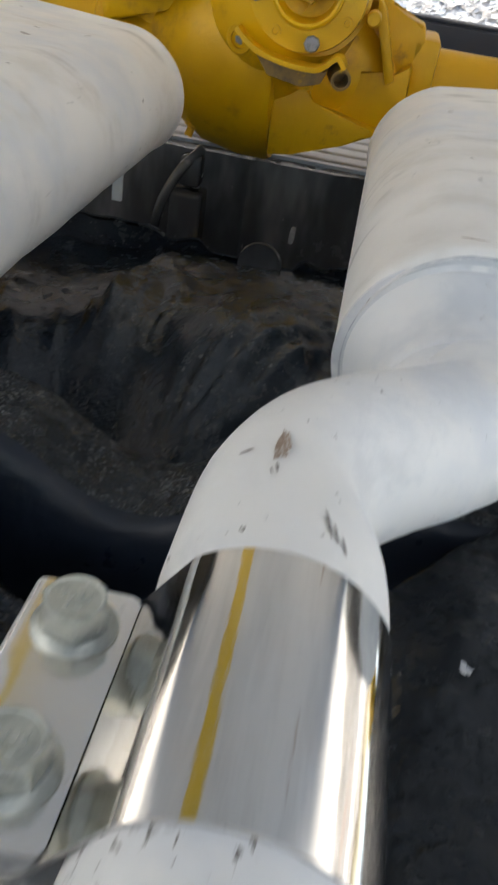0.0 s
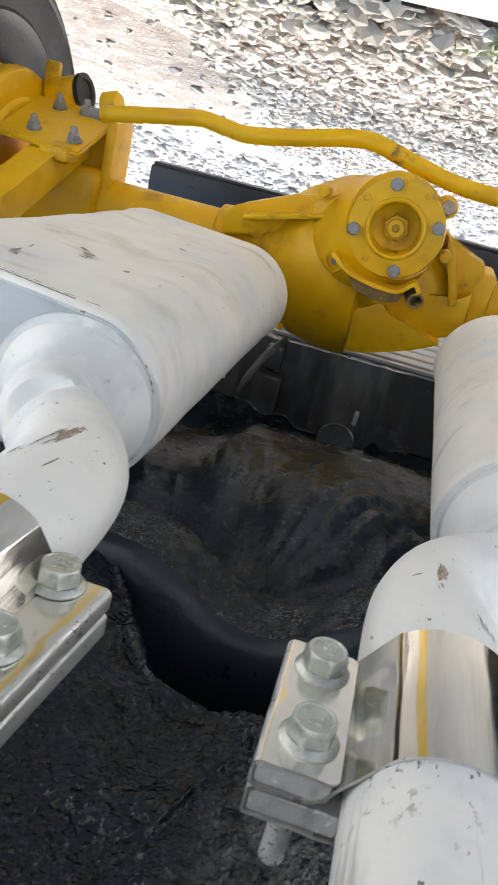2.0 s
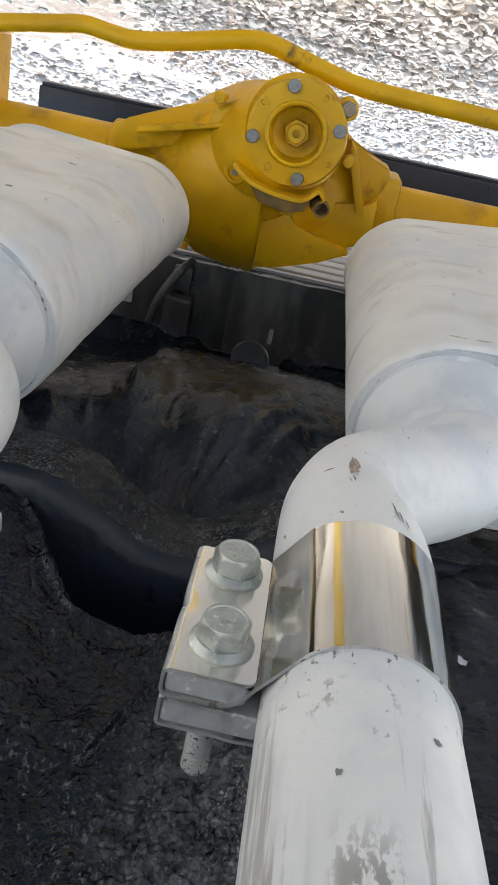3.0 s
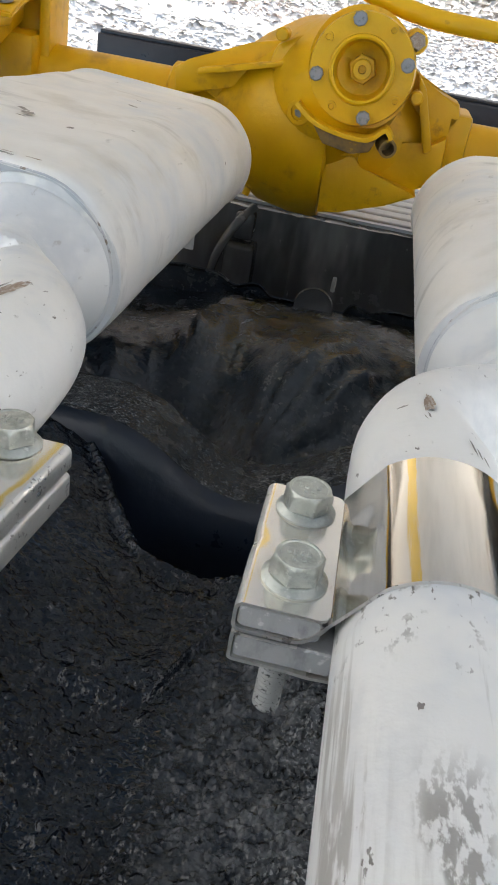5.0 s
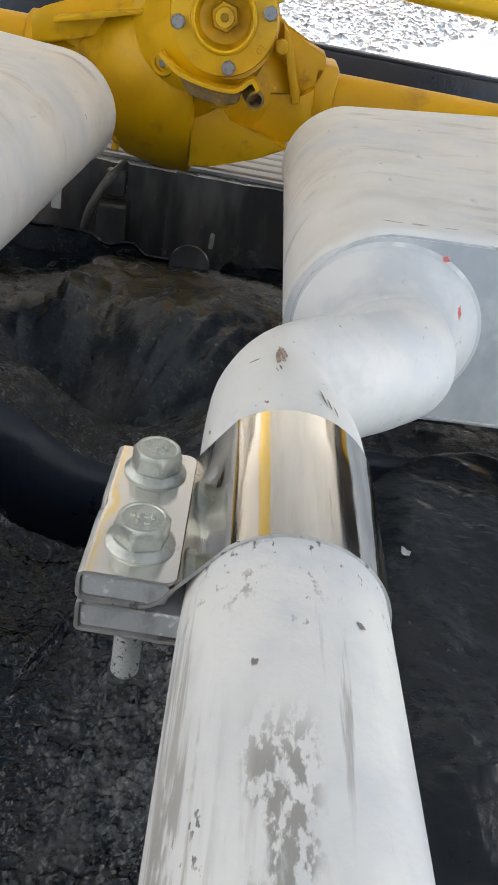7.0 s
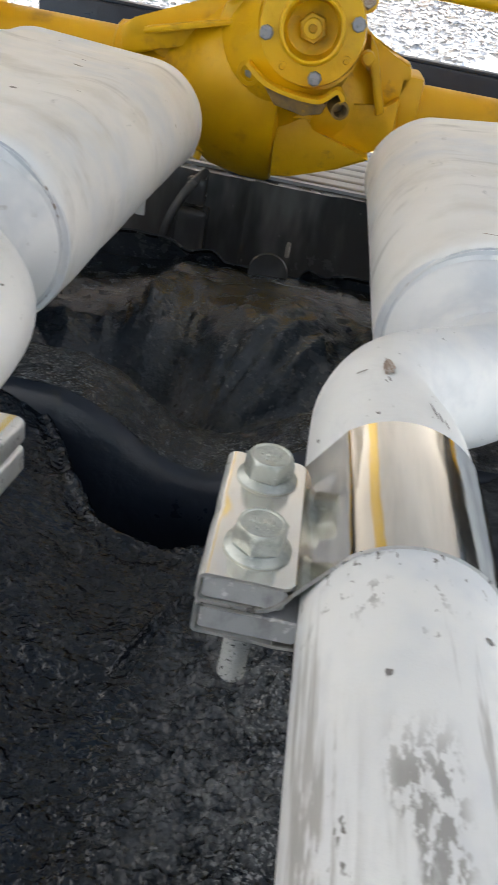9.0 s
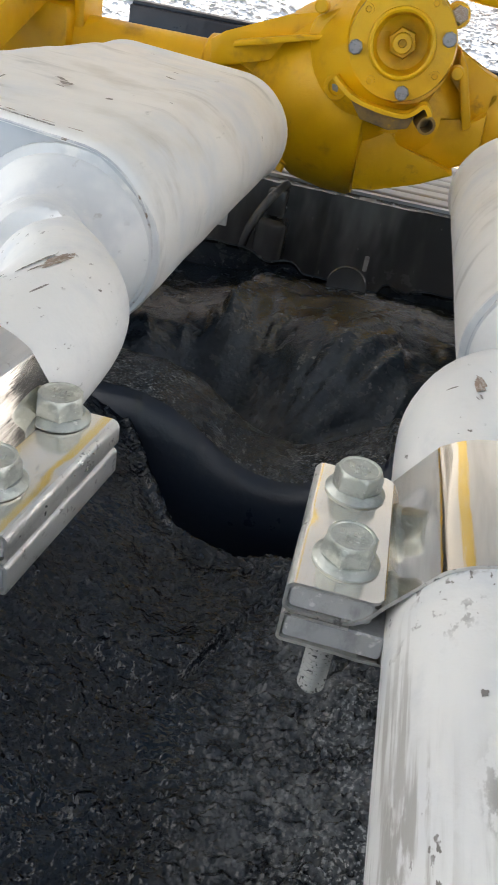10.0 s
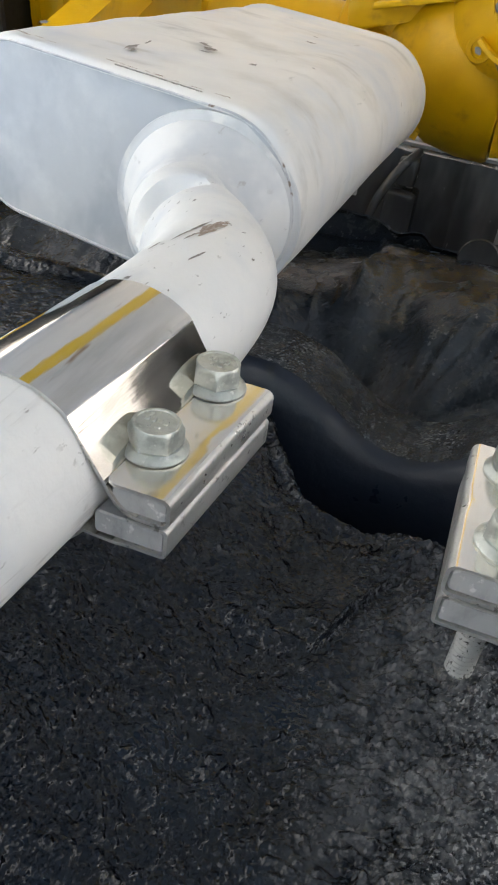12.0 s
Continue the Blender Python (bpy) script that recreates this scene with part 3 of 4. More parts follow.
part("panel_bracket", sweep(bracket_line, 0.0065, 16), GLOSS, under, "bent black bracket tube")
part("box_bracket", box(-0.150, -0.106, 1.150, 1.196, -0.345, -0.262, 0.006, 3), GLOSS, under, "pressed black box on the upright panel")
part("box_bracket", box(-0.142, -0.114, 1.165, 1.196, -0.258, -0.219, 0.005, 3), GLOSS, under, "pressed black box on the upright panel")
arch = lathe([(0.0, 0.0), (0.0235, 0.0), (0.0250, 0.003), (0.0235, 0.006), (0.0200, 0.0045), (0.0, 0.0035)], (0.003, 0.955, -0.262), (0, -1, 0.25), 28)
part("half_round_tab", arch, GLOSS, under)
part("paint_daub", box(0.0145, 0.0210, 1.168, 1.192, -0.3085, -0.2910, 0.002), ALLOY, under, "small pale bolt end")


def ribbed(x, y):
    step = ((y - 1.22) / 0.045) % 1.0 - 0.5
    return -0.210 - 0.012 * math.exp(-((step / 0.10) ** 2))


part("boot_floor", sheet(ribbed, -0.40, 0.40, 1.22, 1.55, 12, 240, 0.03), SILVER, under, "bare silver ribbed sheet metal")
# Unseen plain box for the body, sized to hold light off the underside.
part("unseen_body_box", box(-0.82, 0.82, -3.20, 1.52, -0.66, -0.405, 0.05), BLACK, under)

bumper = thing("rear_bumper", (0, 2.12, -0.12), "black rectangular steel rear bumper bar", "bumper")
part("bar", box(-0.684, 0.72, 2.09, 2.16, -0.215, -0.098, 0.006), BLACK, bumper)
part("lip", box(-0.680, 0.716, 2.10, 2.15, -0.100, -0.090, 0.003), BLACK, bumper)
for x in (-0.36, 0.34):
    part("mount", box(x, x + 0.04, 1.45, 2.10, -0.26, -0.19, 0.004), BLACK, bumper)

# ---- exhaust ----
RIGHT_PIPE = [(0.0966, -0.75, -0.076), (0.0950, -0.30, -0.0852), (0.0920, 0.147, -0.0944), (0.0914, 0.24, -0.0963), (0.0910, 0.31, -0.0977),
              (0.0935, 0.334, -0.0986), (0.1015, 0.358, -0.101), (0.1180, 0.380, -0.104), (0.1410, 0.402, -0.107), (0.1585, 0.430, -0.110), (0.162, 0.50, -0.114)]
LEFT_PIPE = [(-0.195, -0.75, -0.112), (-0.152, -0.30, -0.100), (-0.1133, 0.147, -0.0895), (-0.1040, 0.24, -0.0868), (-0.1028, 0.295, -0.0866),
             (-0.1070, 0.334, -0.0884), (-0.1190, 0.363, -0.0915), (-0.1350, 0.390, -0.095), (-0.1520, 0.417, -0.099), (-0.1660, 0.442, -0.103), (-0.168, 0.50, -0.108)]


def crushed(side):
    """The bent tube is pinched a little on the inside of its bends."""
    place, depth, long = (0.851, 0.32, 0.022) if side > 0 else (0.917, 0.36, 0.017)

    def warp(s, a):
        first = math.exp(-(((s - place) / long) ** 2)) * max(0.0, side * math.cos(a - side * (0.35 if side > 0 else 0.72))) ** 1.4
        if side < 0:
            first = ease(0.40, 0.72, first)
        second = math.exp(-(((s - 0.94) / 0.016) ** 2)) * max(0.0, -side * math.cos(a)) ** 2
        start, end, lug = (0.7387, 0.7983, math.pi - 0.47) if side > 0 else (0.727, 0.7856, 0.47)
        pressed = 0.075 * ease(start - 0.004, start + 0.004, s) * ease(end + 0.010, end - 0.002, s) * math.exp(-(((a - lug) / 0.42) ** 2))
        slim = 0.13 * ease(0.86, 0.94, s) * max(0.0, -math.sin(a)) ** 1.5 if side > 0 else 0.0
        return 1.0 - depth * first - 0.06 * second - pressed - slim
    return warp


for points, side in ((RIGHT_PIPE, 1), (LEFT_PIPE, -1)):
    pipe = thing("exhaust_pipe", points[2], "white painted exhaust pipe with an offset bend and scuffed paint", "exhaust pipe", "twin exhaust pipes")
    line = spline(points, 14)
    part("tube", sweep(line, lambda s, side=side: 0.03175 + (0.0016 if side > 0 else 0.0001) * ease(0.755, 0.77, s), 48, warp=crushed(side)), WHITE_PIPE, pipe)

    def crown(px, py, line=line):
        near = min(line, key=lambda q: abs(q.y - py))
        return near.z + math.sqrt(max(1e-6, (0.0337 if py > 0.25 and near.x > 0 else 0.0321) ** 2 - (px - near.x) ** 2))

    if side > 0:
        part("bare_spot", patch(0.0838, 0.3155, 0.0022, 0.0090, crown, 0.05, 1), RUST, pipe, "brown rubbed bare spot")
        for n, (px, py, wide_x, long_y) in enumerate(((0.1010, 0.2830, 0.0005, 0.0050), (0.1035, 0.2800, 0.0004, 0.0040), (0.1060, 0.2770, 0.0004, 0.0030), (0.0740, 0.3140, 0.0022, 0.0006), (0.0840, 0.3030, 0.0004, 0.0022), (0.0826, 0.3010, 0.0003, 0.0018))):
            part("scratch", patch(px, py, wide_x, long_y, crown, 0.25, 30 + n), CHIP, pipe)
        part("chip", patch(0.1065, 0.162, 0.0009, 0.0014, crown, 0.7, 2), CHIP, pipe)
        part("chip", patch(0.0790, 0.143, 0.0009, 0.0012, crown, 0.0, 3), CHIP, pipe)
    else:
        part("bare_spot", patch(-0.1030, 0.3190, 0.0027, 0.0115, crown, -0.12, 4), RUST, pipe, "brown rubbed bare spot")
        for n, (px, py, wide_x, long_y) in enumerate(((-0.1085, 0.3150, 0.0007, 0.0110), (-0.1105, 0.3050, 0.0006, 0.0090), (-0.1065, 0.3020, 0.0005, 0.0050), (-0.0960, 0.2850, 0.0006, 0.0060), (-0.1170, 0.2900, 0.0007, 0.0040))):
            part("scratch", patch(px, py, wide_x, long_y, crown, -0.16, 20 + n), CHIP, pipe)


def muffler(side, cx, cz):
    """side: 1 where the rounded inner flank faces -x."""
    y0, y1, r = 0.495, 0.99, 0.061
    # at the front and at the rear: width between the flanks, slope across, lean of the end, lift, half height
    front, rear = ((0.195, 0.05, 0.0, 0.0050, 0.0650), (0.195, 0.11, 0.0, 0.0, 0.061)) if side > 0 else ((0.175, 0.02, 0.25, 0.0065, 0.0655), (0.135, 0.055, 0.06, 0.0, 0.061))
    ob = thing("muffler", (cx, 0.7, cz), "white painted flat oval muffler with dents and scuffs", "muffler", "twin mufflers")

    def shape(y):
        f = min(1.0, max(0.0, (y - y0) / (y1 - y0)))
        return [p + (q - p) * f for p, q in zip(front, rear)]

    def outline(y, grow):
        wide, tilt, skew, lift, tall = shape(y)
        out = []
        for k in range(25):
            a = math.pi / 2 + math.pi * k / 24
            out.append(((r + grow) * math.cos(a), (tall + grow) * math.sin(a)))
        for k in range(25):
            a = -math.pi / 2 + math.pi * k / 24
            out.append((wide + (r + grow) * math.cos(a), (tall + grow) * math.sin(a)))
        return [(cx + side * x, y + skew * max(0.0, x), cz + lift + z + tilt * x) for x, z in out]

    def lowest(x, y):
        """Height of the side that faces the ground."""
        for _ in range(3):
            wide, tilt, skew, lift, tall = shape(y - shape(y)[2] * max(0.0, side * (x - cx)))
        return cz + lift + tall + tilt * side * (x - cx) + 0.0017

    bm = bmesh.new()
    stations = [(y0 - 0.0012, -0.0060), (y0 - 0.0010, -0.0044), (y0 - 0.0002, -0.0028), (y0 + 0.0014, -0.0013), (y0 + 0.0040, -0.0003), (y0 + 0.009, 0.0)]
    stations += [(y0 + 0.009 + (y1 - y0 - 0.018) * k / 30, 0.0) for k in range(1, 31)]
    stations += [(y1 - 0.006, 0.002), (y1, 0.0025), (y1 + 0.004, 0.0), (y1 + 0.004, -0.004)]
    rings = []
    for y, grow in stations:
        ring = []
        for x, back, z in outline(y, grow):
            dent = (0.0018 * bump(x * 1.4, y, 17, 3.0 + side) + 0.0006 * bump(0.5 * x, y + 0.3 * x, 46, 8.0 + side)) * ease(y0 + 0.01, y0 + 0.05, y)
            ring.append(bm.verts.new((x, back, z + dent)))
        rings.append(ring)
    count = len(rings[0])
    for a, b in zip(rings, rings[1:]):
        for k in range(count):
            bm.faces.new((a[k], a[(k + 1) % count], b[(k + 1) % count], b[k]))
    bm.faces.new(rings[-1])
    part("shell", bm, WHITE_SHELL, ob)
    cap = bmesh.new()
    a = [cap.verts.new(p) for p in outline(y0 - 0.0012, -0.0056)]
    cap.faces.new(a)
    b = [cap.verts.new(p) for p in outline(y0 + 0.004, -0.0056)]
    cap.faces.new(b)
    for k in range(count):
        cap.faces.new((a[k], a[(k + 1) % count], b[(k + 1) % count], b[k]))
    bead = outline(y0 - 0.0012, -0.0046)
    part("end_seam", sweep(bead + bead[:1], 0.0008, 8, caps=False), SEAM_GREY, ob, "grey welded seam round the end")
    # The plate faces forward; its shade is in the material's colour.
    part("end_plate", cap, SHADED_WHITE, ob)
    groove = [(0.0612, -0.0016), (0.0608, 0.0004), (0.0592, 0.0007), (0.0572, 0.0014), (0.0553, 0.0028)]
    neck = [(0.0556, -0.0010), (0.0553, 0.0027), (0.0538, 0.0052), (0.0522, 0.0082), (0.0503, 0.0114), (0.0481, 0.0150), (0.0456, 0.0192), (0.0432, 0.0240), (0.0412, 0.0295), (0.0400, 0.0345), (0.0395, 0.0390), (0.0392, 0.0425), (0.0384, 0.0440), (0.0370, 0.0448), (0.0362, 0.0490), (0.0345, 0.056)]

    def pressing(profile):
        """Turned about the inlet, a little wider than tall at the plate."""
        dome = lathe(profile, (cx, y0, cz + 0.004), (0, -1, 0), 64)
        for v in dome.verts:
            swell = ease(0.046, 0.0, y0 - v.co.y)
            v.co.x = cx + (v.co.x - cx) * (1 + 0.07 * swell) + side * 0.004 * swell
        return dome

    part("inlet_neck", pressing(neck), DOME, ob, "bluish-white domed inlet neck")
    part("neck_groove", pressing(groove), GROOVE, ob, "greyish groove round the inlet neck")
    if side < 0:
        part("hanger_strap", box(cx + 0.003, cx + 0.014, 0.949, 0.953, cz - 0.104, cz - r + 0.006, 0.001), WHITE_SHELL, ob, "short white hanger strap")
    if side < 0:
        for n, (x, y, half_x, half_y, turn) in enumerate((
                (0.1055, 0.583, 0.0030, 0.0105, 0.10), (0.1010, 0.575, 0.0016, 0.0060, 0.45), (0.1075, 0.615, 0.0008, 0.0100, 0.15),
                (0.0800, 0.662, 0.0090, 0.0028, -0.75), (0.0700, 0.648, 0.0065, 0.0042, -0.60), (0.0690, 0.632, 0.0050, 0.0012, -0.30), (0.0270, 0.627, 0.0030, 0.0036, 0.0),
                (0.0305, 0.803, 0.0062, 0.0024, -0.55), (0.0380, 0.845, 0.0030, 0.0014, -0.4), (0.1850, 0.594, 0.0030, 0.0070, 0.2))):
            part("scuff", patch(cx - x, y, half_x, half_y, lowest, turn, n), CHIP, ob)
        crack = [(cx - 0.018 - 0.0033 * k, y0 + 0.0052 + 0.25 * (0.018 + 0.0033 * k) + 0.0010 * bump(k, 0.3, 0.9, 4.0), 0.0) for k in range(22)]
        part("seam_crack", sweep([(x, y, lowest(x, y) - 0.0019) for x, y, _ in crack], 0.0007, 8), CHIP, ob, "dark chipped line along the seam")
    chips = random.Random(5 + side)
    for n in range(16):
        x = chips.uniform(-0.01, 0.19)
        part("seam_chip", patch(cx + side * x, y0 + 0.0055 + front[2] * max(0.0, x) + 0.0015 * chips.uniform(-1, 1), chips.uniform(0.0012, 0.006), chips.uniform(0.0004, 0.0010), lowest, -math.atan(front[2]), n), RUST, ob)
    if side > 0:
        for n, (x, z, wide_x, tall) in enumerate(((0.1850, -0.0640, 0.0020, 0.0022), (0.1965, -0.0885, 0.0009, 0.0042))):
            mark = patch(x, z, wide_x, tall, lambda px, pz, n=n: y0 - (0.0034 if n == 0 else 0.0262), 0.3, n + 8)
            for v in mark.verts:
                v.co = (v.co.x, v.co.z, v.co.y)
            part("red_mark", mark, RED_MARK, ob, "small red wax mark")
    return ob


muffler(1, 0.156, -0.121)
muffler(-1, -0.168, -0.116)


def hex_bolt(parent, x, y, top, seat, tip, turn):
    """A flanged hex bolt whose head faces the ground."""
    bolt = lathe([(0.0, seat), (0.0110, seat), (0.0112, seat + 0.0008), (0.0106, seat + 0.0015), (0.0090, seat + 0.0029), (0.0, seat + 0.0030)], (x, y, 0), (0, 0, 1), 32)
    head = bmesh.new()
    rings = []
    for r, z, six in ((0.0080, seat + 0.0016, True), (0.0079, top - 0.0018, True), (0.0080, top - 0.0006, False), (0.0077, top - 0.0001, False), (0.0074, top, False), (0.0069, top - 0.0001, False), (0.0066, top - 0.0005, False)):
        ring = []
        for k in range(36):
            a = 2 * math.pi * k / 36
            wide = r / math.cos((a + math.pi / 6) % (math.pi / 3) - math.pi / 6) if six else r
            ring.append(head.verts.new((x + wide * math.cos(a + turn), y + wide * math.sin(a + turn), z)))
        rings.append(ring)
    for a, b in zip(rings, rings[1:]):
        for k in range(36):
            head.faces.new((a[k], a[(k + 1) % 36], b[(k + 1) % 36], b[k]))
    head.faces.new(rings[-1])
    whole = part("bolt", bolt, ZINC, parent, "zinc-plated flanged hex bolt")
    part("head", head, ZINC, whole)
    marks = bmesh.new()
    for k in range(4):
        box(x - 0.0042 + 0.0022 * k, x - 0.0028 + 0.0022 * k, y - 0.0002 - 0.0004 * (k % 2), y + 0.0020, top - 0.0010, top, 0.0002, 1, marks)
    box(x - 0.0020, x - 0.0008, y - 0.0036, y - 0.0020, top - 0.0010, top, 0.0002, 1, marks)
    box(x + 0.0006, x + 0.0024, y - 0.0034, y - 0.0022, top - 0.0010, top, 0.0002, 1, marks)
    part("head_lettering", marks, ZINC, whole)
    profile = [(0.0, seat), (0.0048, seat)]
    z = seat
    while z > tip + 0.002:
        profile += [(0.0050, z), (0.0050, z - 0.0003), (0.0039, z - 0.0010), (0.0039, z - 0.0012)]
        z -= 0.0021
    profile += [(0.0036, tip), (0.0, tip)]
    part("threaded_shank", lathe(profile, (x, y, 0), (0, 0, 1), 20), ZINC_WORN, whole, smooth=False)
    return whole


def band_clamp(side, middle, along, lug, top, bolts, tip):
    """A wide stainless band round the pipe with two clamping bars and two bolts. side: the way the lugs point from the pipe."""
    ob = thing("band_clamp", middle, "polished stainless exhaust band clamp with two bolts", "pipe clamp", "exhaust band clamps")
    along = Vector(along).normalized()
    half = 0.037
    c = Vector(middle)
    across = Vector((side, 0, 0))
    up = Vector((0, 0, 1))
    up = (up - along * up.dot(along)).normalized()
    reach = max(abs(v - c.x) for v in lug)
    near = min(abs(v - c.x) for v in lug)
    top -= c.z
    thick, fold = 0.0012, 0.0020
    middle_w, low_w = top - 0.0106, top - 0.0242
    shelf = middle_w - thick - 0.0004
    crease = radians(50)

    def strip_line(r):
        """Over the upper bar, round its outer edge, back under it, up a ramp, once round the pipe, then under and over the lower bar."""
        roof = top - thick
        line = [(near, roof), (near + 0.0010, roof), (near + 0.0030, roof)]
        line += [(near + 0.003 + (reach - fold - near - 0.003) * k / 4, roof) for k in range(1, 5)]
        line += [(reach - fold + fold * math.sin(a), roof - fold + fold * math.cos(a)) for a in (radians(22.5 * k) for k in range(1, 5))]
        line += [(reach - fold + fold * math.cos(a), middle_w + fold - fold * math.sin(a)) for a in (radians(22.5 * k) for k in range(5))]
        line += [(near + 0.011, middle_w), (near + 0.0075, middle_w + 0.0008), (near + 0.0046, middle_w + 0.0030), (near + 0.0024, middle_w + 0.0060)]
        foot, head = (near + 0.0008, middle_w + 0.0090), (r * math.cos(crease), r * math.sin(crease))
        line += [(foot[0] + (head[0] - foot[0]) * k / 12, foot[1] + (head[1] - foot[1]) * k / 12) for k in range(12)]
        last = 2 * math.pi - math.asin(-low_w / r)
        line += [(r * math.cos(a), r * math.sin(a)) for a in (crease + (last - crease) * k / 80 for k in range(81))]
        out = reach + 0.0008
        line += [(near + 0.003, low_w - 0.0006), (near + 0.010, low_w), (out - fold, low_w)]
        line += [(out - fold + fold * math.sin(a), low_w + fold - fold * math.cos(a)) for a in (radians(22.5 * k) for k in range(1, 5))]
        line += [(out - fold + fold * math.cos(a), shelf - fold + fold * math.sin(a)) for a in (radians(22.5 * k) for k in range(5))]
        line += [(near + 0.008, shelf)]
        return line

    bm = bmesh.new()
    outer, inner = [], []
    for j in range(19):
        f = j / 18
        line = strip_line(0.0329 + (0.0013 if side < 0 else 0.0003) * f)
        sheet_out, sheet_in = [], []
        for k, (u, w) in enumerate(line):
            a, b = line[max(k - 1, 0)], line[min(k + 1, len(line) - 1)]
            d = Vector((b[0] - a[0], b[1] - a[1])).normalized()
            free = 0.0030 if k == 0 else 0.0010 if k == 1 else 0.0
            s = (2 * f - 1) * (half - free)
            dent = 0.0
            if 20 <= k <= 31:
                dent = (0.00035 if side < 0 else 0.0001) * math.exp(-(((s - 0.006) / 0.009) ** 4) - ((k - 26) / 3.0) ** 4)
            elif 7 <= k <= 15:
                dent = -0.0006 * math.exp(-((s / 0.004) ** 2))
            elif 32 < k < 100:
                dent = 0.00016 * bump(0.05 * k, 40 * s, 1.0, side)
            for held, off in ((sheet_out, dent), (sheet_in, dent + thick)):
                held.append(bm.verts.new(c + across * (u - d.y * off) + up * (w + d.x * off) + along * s))
        outer.append(sheet_out), inner.append(sheet_in)
    n = len(outer[0])
    for j in range(18):
        for k in range(n - 1):
            for held in (outer, inner):
                face = bm.faces.new((held[j][k], held[j][k + 1], held[j + 1][k + 1], held[j + 1][k]))
                face.material_index = 1 if k < 7 else 2 if k < 16 or k > n - 14 else 0
        for k in (0, n - 1):
            bm.faces.new((outer[j][k], outer[j + 1][k], inner[j + 1][k], inner[j][k]))
    for j in (0, 18):
        for k in range(n - 1):
            bm.faces.new((outer[j][k], outer[j][k + 1], inner[j][k + 1], inner[j][k])).material_index = 2
    band = part("band", bm, STEEL_BAND, ob)
    band.data.materials.append(STEEL_PLATE), band.data.materials.append(STEEL_EDGE)

    def prism(name, material, u0, u1, s0, s1, w0, w1, corner, edge, flat, smooth=True):
        """A bar with rounded corners, seen from below (flat) or from its end."""
        p0, p1, q0, q1 = (u0, u1, s0, s1) if flat else (u0, u1, w0, w1)
        d0, d1 = (w0, w1) if flat else (s0, s1)
        bm = bmesh.new()
        rings = []
        for d, inset in ((d0, edge), (d0 + edge, 0.0), (d1 - edge, 0.0), (d1, edge)):
            ring = []
            for k in range(24):
                a = 2 * math.pi * k / 24 + 0.01
                p = (p1 - corner if math.cos(a) > 0 else p0 + corner) + (corner - inset) * math.cos(a)
                q = (q1 - corner if math.sin(a) > 0 else q0 + corner) + (corner - inset) * math.sin(a)
                u, s, w = (p, q, d) if flat else (p, d, q)
                ring.append(bm.verts.new(c + across * u + along * s + up * w))
            rings.append(ring)
        bm.faces.new(rings[0]), bm.faces.new(rings[-1])
        for a, b in zip(rings, rings[1:]):
            for k in range(24):
                bm.faces.new((a[k], a[(k + 1) % 24], b[(k + 1) % 24], b[k]))
        return part(name, bm, material, ob, smooth=smooth)

    prism("clamp_bar", ALLOY, near + 0.0018, reach - 0.0003, -half + 0.0010, half - 0.0004, middle_w + 0.0002, top - thick - 0.0002, 0.0024, 0.0006, False)
    prism("clamp_bar", ALLOY, 0.0302, reach - 0.0007, -half + 0.0008, half - 0.0004, low_w + thick + 0.0002, shelf - thick - 0.0002, 0.0018, 0.0006, False)
    top += c.z
    for n, (x, y) in enumerate(bolts):
        lift = top + along.z * (y - c.y)
        hex_bolt(ob, x, y, lift + 0.0105, lift + 0.0001, top - tip, 0.35 + 0.5 * n)
    return ob


band_clamp(-1, (0.0915, 0.2275, -0.0962), (-0.0062, 1, -0.0207), (0.0285, 0.0572), -0.0885, ((0.0430, 0.2500), (0.0440, 0.2080)), 0.0585)
band_clamp(1, (-0.1066, 0.2090, -0.0876), (0.11, 1, 0.03), (-0.0515, -0.0725), -0.0825, ((-0.0665, 0.2380), (-0.0700, 0.1940)), 0.026)

# ---- rear axle ----
AX_Y, AX_Z = 1.20, -0.085
axle = thing("rear_axle", (0, AX_Y, AX_Z), "yellow painted rear axle with differential housing", "rear axle")
part("tube", sweep([(-0.66, AX_Y, AX_Z), (-0.25, AX_Y, AX_Z)], 0.037, 40), YELLOW, axle)
part("tube", sweep([(0.13, AX_Y, AX_Z), (0.66, AX_Y, AX_Z)], 0.037, 40), YELLOW, axle)
flange = lathe([(0.060, -0.024), (0.0615, -0.002), (0.0630, 0.004), (0.0615, 0.011), (0.0395, 0.012), (0.0385, 0.016), (0.0360, 0.0175), (0.0335, 0.016), (0.0325, 0.004), (0.0295, -0.012), (0.020, -0.017), (0.0, -0.017)],
               (-0.001, 1.068, 0.001), (0, -1, 0), 56)
flange_ob = part("pinion_flange", flange, YELLOW, axle, "round yellow pinion flange with a recessed nut")
part("pinion_nut", lathe([(0.0175, -0.015), (0.0175, -0.006), (0.0160, -0.004), (0.0, -0.004)], (-0.001, 1.068, 0.001), (0, -1, 0), 6), YELLOW, flange_ob)
part("pinion_stub", lathe([(0.0118, -0.006), (0.0118, 0.003), (0.0105, 0.0045), (0.0050, 0.0045), (0.0042, -0.002), (0.0, -0.002)], (-0.001, 1.068, 0.001), (0, -1, 0), 28), YELLOW, flange_ob)
